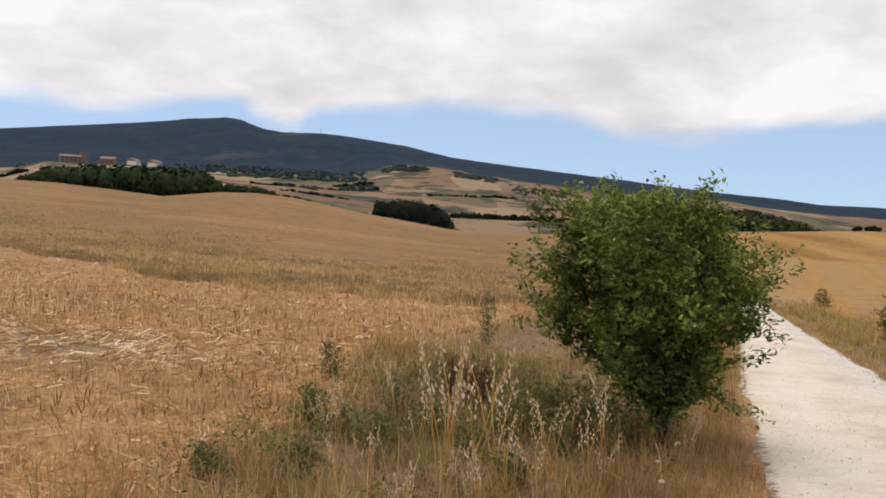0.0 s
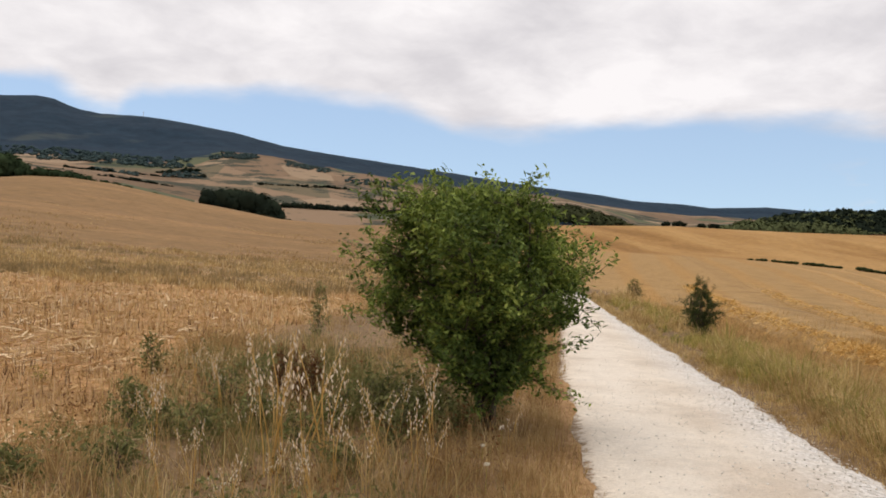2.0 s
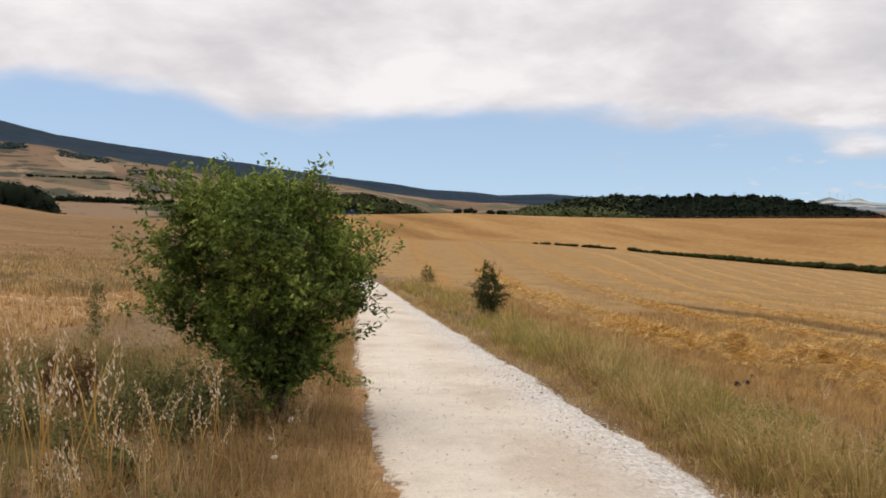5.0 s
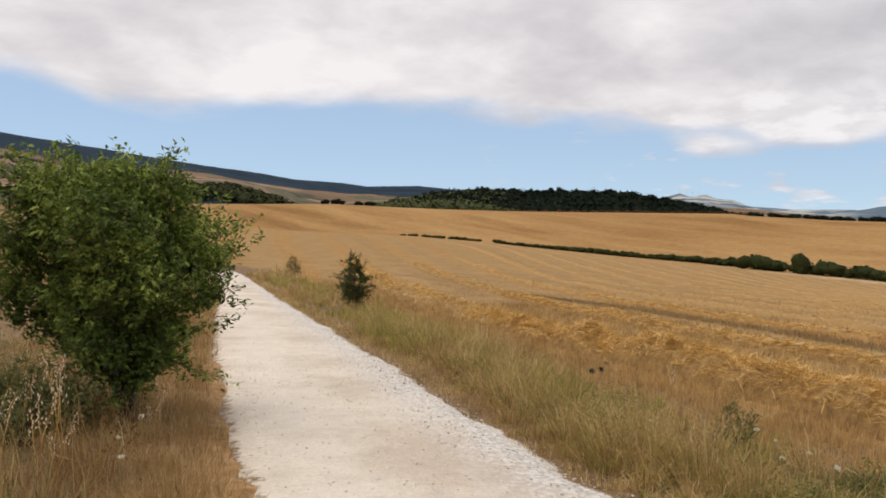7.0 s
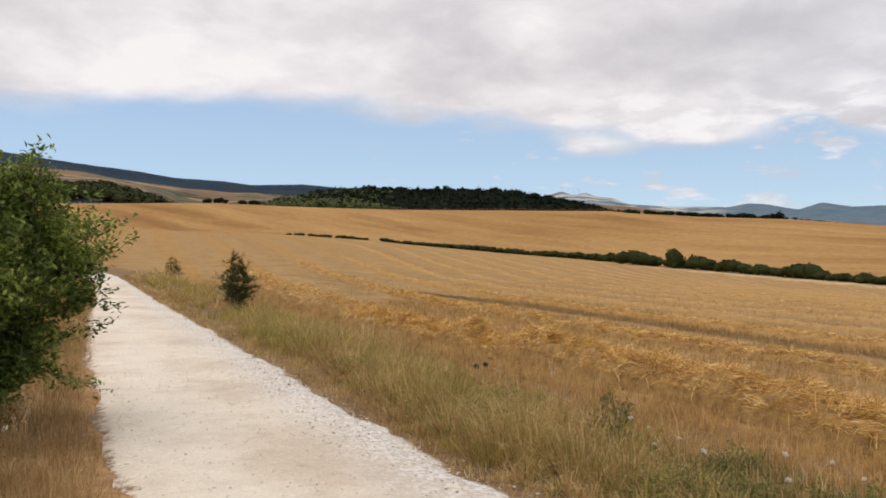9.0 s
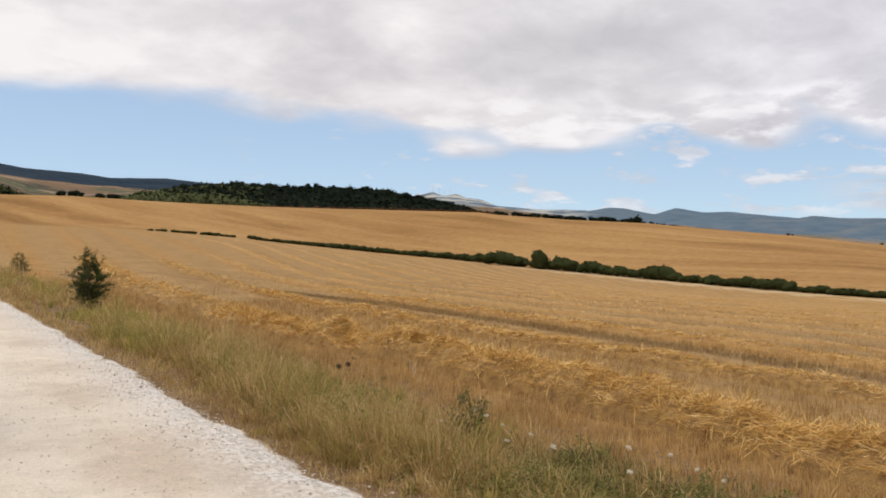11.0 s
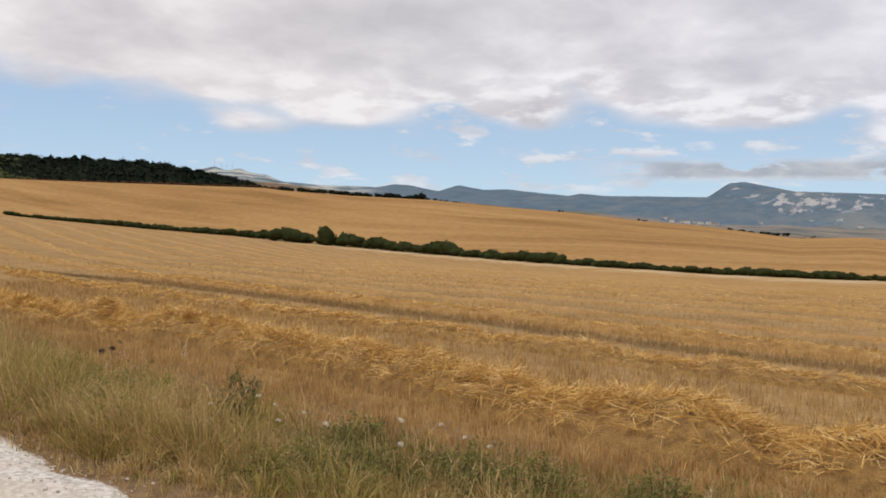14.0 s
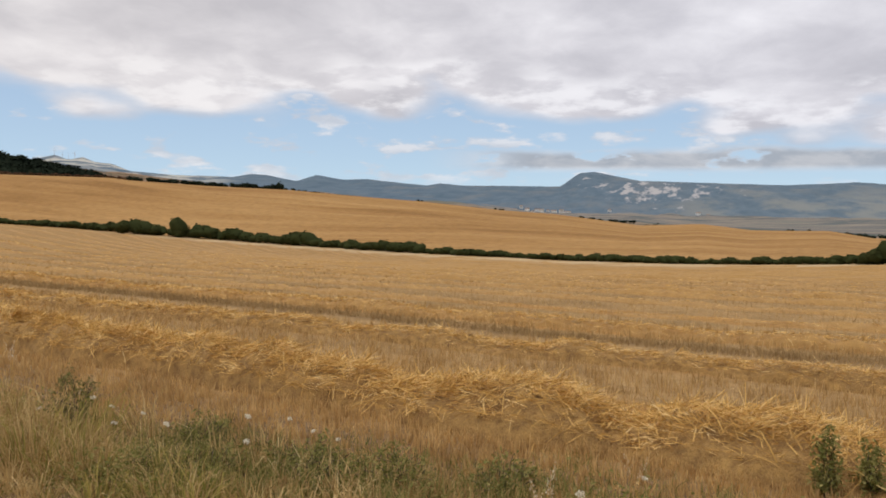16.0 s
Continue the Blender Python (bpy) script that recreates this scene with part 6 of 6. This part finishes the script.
for at, tall, wide in (((1.15, 7.0), 0.46, 0.6), ((1.4, 6.75), 0.4, 0.55), ((0.95, 7.35), 0.48, 0.6), ((1.5, 7.3), 0.45, 0.6), ((1.2, 7.7), 0.5, 0.6)):
    weed(at, tall, wide, 6, 46, 0.05, BUSHY, "green leafy weed in the shade of a shrub")
for at, tall in (((0.28, 7.9), 0.62), ((0.12, 8.2), 0.55), ((0.42, 8.0), 0.5)):
    weed(at, tall, 0.24, 3, 60, 0.03, RUST, "rust-brown withered dock standing in the verge")


weed((-2.2, 8.8), 0.12, 0.22, 3, 9, 0.03, GREEN, "tiny green weed on the stubble slope")


def herbs(name, label, n, left, tall, leaf, mat, seed):
    """Low leafy growth in patches."""
    x, y = verge_points(n, left, 3.2 if left else -3, 14)
    p = lattice(x, y, 0.9, seed) + 0.5 * lattice(x, y, 0.35, seed + 1)
    ok = p > rng.uniform(-0.1, 0.7, len(x))
    ok &= (x < path_l(y) - 0.6) if left else (x > path_r(y) + 0.5)
    x, y, p = x[ok], y[ok], p[ok]
    n = len(x)
    z = height(x, y) + rng.uniform(0.02, 1, n) * tall * np.clip(p + 0.2, 0.2, 1)
    v, t = cards(np.stack([x, y, z], -1), unit(spin(n) + [0, 0, 0.8]), spin(n), leaf * rng.uniform(0.6, 1.4, n), leaf * 0.45 * rng.uniform(0.7, 1.3, n))
    stuff(name, label, "herbs", v, t, mat)


herbs("verge_herbs", "low grey-green leafy growth under dry verge grass", 22000, True, 0.26, 0.04, BUSHY, 71)
herbs("verge_herbs", "low green leafy growth on the far verge", 30000, False, 0.3, 0.032, HERB, 75)
herbs("dock_leaves", "rust-brown withered dock among the verge grass", 13000, True, 0.3, 0.035, RUST, 79)
weed((0.75, 13.2), 0.95, 0.42, 3, 50, 0.05, BUSHY, "tall grey-green weed at the field's edge")
weed((5.62, 3.98), 0.5, 0.55, 5, 70, 0.034, WEED, "branching grey-green weed on the verge")
for at, tall, wide in (((5.0, 2.5), 0.17, 0.8), ((5.3, 2.0), 0.19, 0.9), ((5.2, 1.4), 0.18, 0.9), ((5.75, 3.0), 0.16, 0.7), ((4.75, 2.9), 0.18, 0.7), ((5.35, 0.7), 0.16, 0.8), ((5.05, 1.8), 0.17, 0.8)):
    weed(at, tall * 1.1, wide * 1.15, 7, 70, 0.034, HERB, "low green weed on the verge")
weed((5.78, -1.15), 0.44, 0.28, 3, 60, 0.04, HERB, "upright green weed at the edge of the stubble")
weed((5.86, -1.42), 0.36, 0.30, 3, 60, 0.04, HERB, "upright green weed at the edge of the stubble")


def tussock(at, tall, wide, n):
    """A bunch of long blades that fans out of one root."""
    ob = thing("grass_tussock", "arching tussock of olive and straw-coloured grass beside the track", "grass tussock", "tussocks along the track", at=(at[0], at[1], ground_at(*at)))
    for name, mat, m, up in (("green_grass", GREEN, int(n * 0.4), 1.0), ("dry_grass", DRY, int(n * 0.6), 1.12)):
        b, q = rng.uniform(0, 6.3, m), np.sqrt(rng.uniform(0, 1, m))
        base = np.stack([np.sin(b) * q * wide * 0.3, np.cos(b) * q * wide * 0.3, np.full(m, -0.02)], -1)
        v, t = blades(base, rng.uniform(0.45, 1.05, m) * tall * up, rng.uniform(0.004, 0.008, m), b + rng.normal(0, 0.5, m), 0.06 + q * 0.6 + rng.normal(0, 0.12, m), rng.normal(0.65, 0.35, m))
        tagged(part_np(name, v, t, mat, ob), kind="stuff")
    return ob


for at, tall, wide in (((4.72, 4.25), 0.62, 0.7), ((4.95, 3.65), 0.62, 0.75), ((4.80, 3.15), 0.5, 0.6), ((5.15, 4.6), 0.58, 0.7), ((5.0, 5.0), 0.46, 0.6), ((5.55, 5.7), 0.6, 0.75), ((5.6, 6.5), 0.5, 0.6), ((6.0, 7.0), 0.55, 0.8),
                       ((6.35, 8.2), 0.6, 0.8), ((6.9, 8.0), 0.55, 0.7), ((6.7, 9.6), 0.6, 0.8), ((7.15, 10.6), 0.66, 0.9), ((7.5, 11.4), 0.66, 0.9), ((7.2, 12.2), 0.5, 0.8), ((8.3, 14.0), 0.55, 0.9), ((9.2, 16.6), 0.5, 0.9), ((10.6, 20.5), 0.5, 1.0), ((11.8, 24), 0.55, 1.1), ((4.5, 2.4), 0.34, 0.45)):
    tussock((at[0] - 0.12, at[1]), tall, wide, 260)


def flower(at, tall):
    ob = thing("wild_carrot", "white wild carrot flower on a thin stem", "flower", "white flowers of the verge", at=(at[0], at[1], ground_at(*at)))
    v, t = tubes([[((0, 0, 0), 0.003), ((0.01, 0.01, tall), 0.002)]], 4)
    part_np("stem", v, t, GREEN, ob)
    k = 70
    a, q = rng.uniform(0, 6.3, k), np.sqrt(rng.uniform(0, 1, k)) * float(rng.uniform(0.013, 0.024))
    tip = rng.uniform(-0.5, 0.5, 2)
    c = np.stack([q * np.cos(a) + 0.01, q * np.sin(a) + 0.01, tall + 0.02 - q * q * 18 + rng.uniform(0, 0.014, k)], -1)
    c[:, 2] += (c[:, :2] - 0.01) @ tip
    v, t = cards(c, unit(spin(k) * 0.8 + [0, 0, 0.6]), spin(k), np.full(k, 0.011), np.full(k, 0.010))
    part_np("flower_head", v, t, PETAL, ob, "flat white flower head")


for at, tall in (((5.08, 3.22), 0.3), ((5.39, 3.22), 0.3), ((5.74, 4.0), 0.34), ((5.62, 3.8), 0.33), ((5.5, 3.55), 0.3), ((5.13, 1.68), 0.32), ((5.74, 2.29), 0.26), ((5.64, 2.56), 0.28), ((5.18, 2.9), 0.3)):
    flower(at, tall * 0.8)
for i in range(9):
    yy = float(rng.uniform(-1.8, 6.0) if i % 3 else rng.uniform(-1.8, 2.0))
    flower((float(path_r(yy) + rng.uniform(0.9, 2.3)), yy), float(rng.uniform(0.14, 0.27)))
for at in ((1.45, 5.6), (1.75, 6.2), (1.35, 5.1)):
    flower(at, 0.2)


# ---------------------------------------------------------------- stones
STONE = strands("limestone", [(0.0, (0.30, 0.26, 0.22)), (0.035, (0.56, 0.50, 0.43)), (0.4, (0.70, 0.655, 0.585)), (1.0, (0.84, 0.81, 0.76))], 0.9)
DARK = plain("dark_clod", (0.03, 0.02, 0.015), (0.015, 0.011, 0.009), 14, 0.95)


def pebble_mesh(seed):
    bm = bmesh.new()
    bmesh.ops.create_icosphere(bm, subdivisions=1, radius=0.5)
    g = np.random.default_rng(seed)
    for v in bm.verts:
        v.co *= float(g.uniform(0.75, 1.15))
        v.co.z *= 0.6
    return bm


def pebbles():
    v0s = []
    for s in range(4):
        bm = pebble_mesh(s)
        bm.verts.ensure_lookup_table()
        v0s.append((np.array([v.co for v in bm.verts]), np.array([[v.index for v in f.verts] for f in bm.faces])))
        bm.free()
    out = []
    for i in range(2800):
        y = float(rng.uniform(2.5, 22) if i % 2 else rng.uniform(2.5, 10))
        w = path_r(y) - path_l(y)
        u = float(rng.beta(6.0, 1.0) + (rng.uniform(0, 0.14) if rng.uniform() < 0.25 else 0)) if rng.uniform() < 0.55 else float(rng.uniform(0.08, 1.05))
        x = path_l(y) + w * u
        s = float(rng.uniform(0.008, 0.02) * (1.8 if u > 0.7 and rng.uniform() < 0.15 else 1))
        a = rng.uniform(0, 6.3)
        v, t = v0s[i % 4]
        r = np.array([[math.cos(a), -math.sin(a), 0], [math.sin(a), math.cos(a), 0], [0, 0, 1]])
        out.append(((v @ r.T) * s + [x, y, ground_at(x, y) + 0.03 * max(0.0, min(1, min(u, 1 - u) * 14)) * (1 + 0.6 * math.sin(u * math.pi)) + s * 0.15], t))
    v, t = join(out)
    stuff("loose_gravel", "loose white pebbles along the stony track edge", "gravel", v, t, STONE)


pebbles()
for x, y, s in ((7.75, 7.72, 0.11), (7.98, 7.8, 0.10), (8.42, 8.14, 0.10)):
    ob = part("clod", pebble_mesh(int(x * 100)), DARK, None)
    ob.location, ob.scale = (x, y, ground_at(x, y) + 0.06), (s, s, s * 1.5)
    tagged(ob, "small dark clod lying on the stubble", "clod", "dark clods")
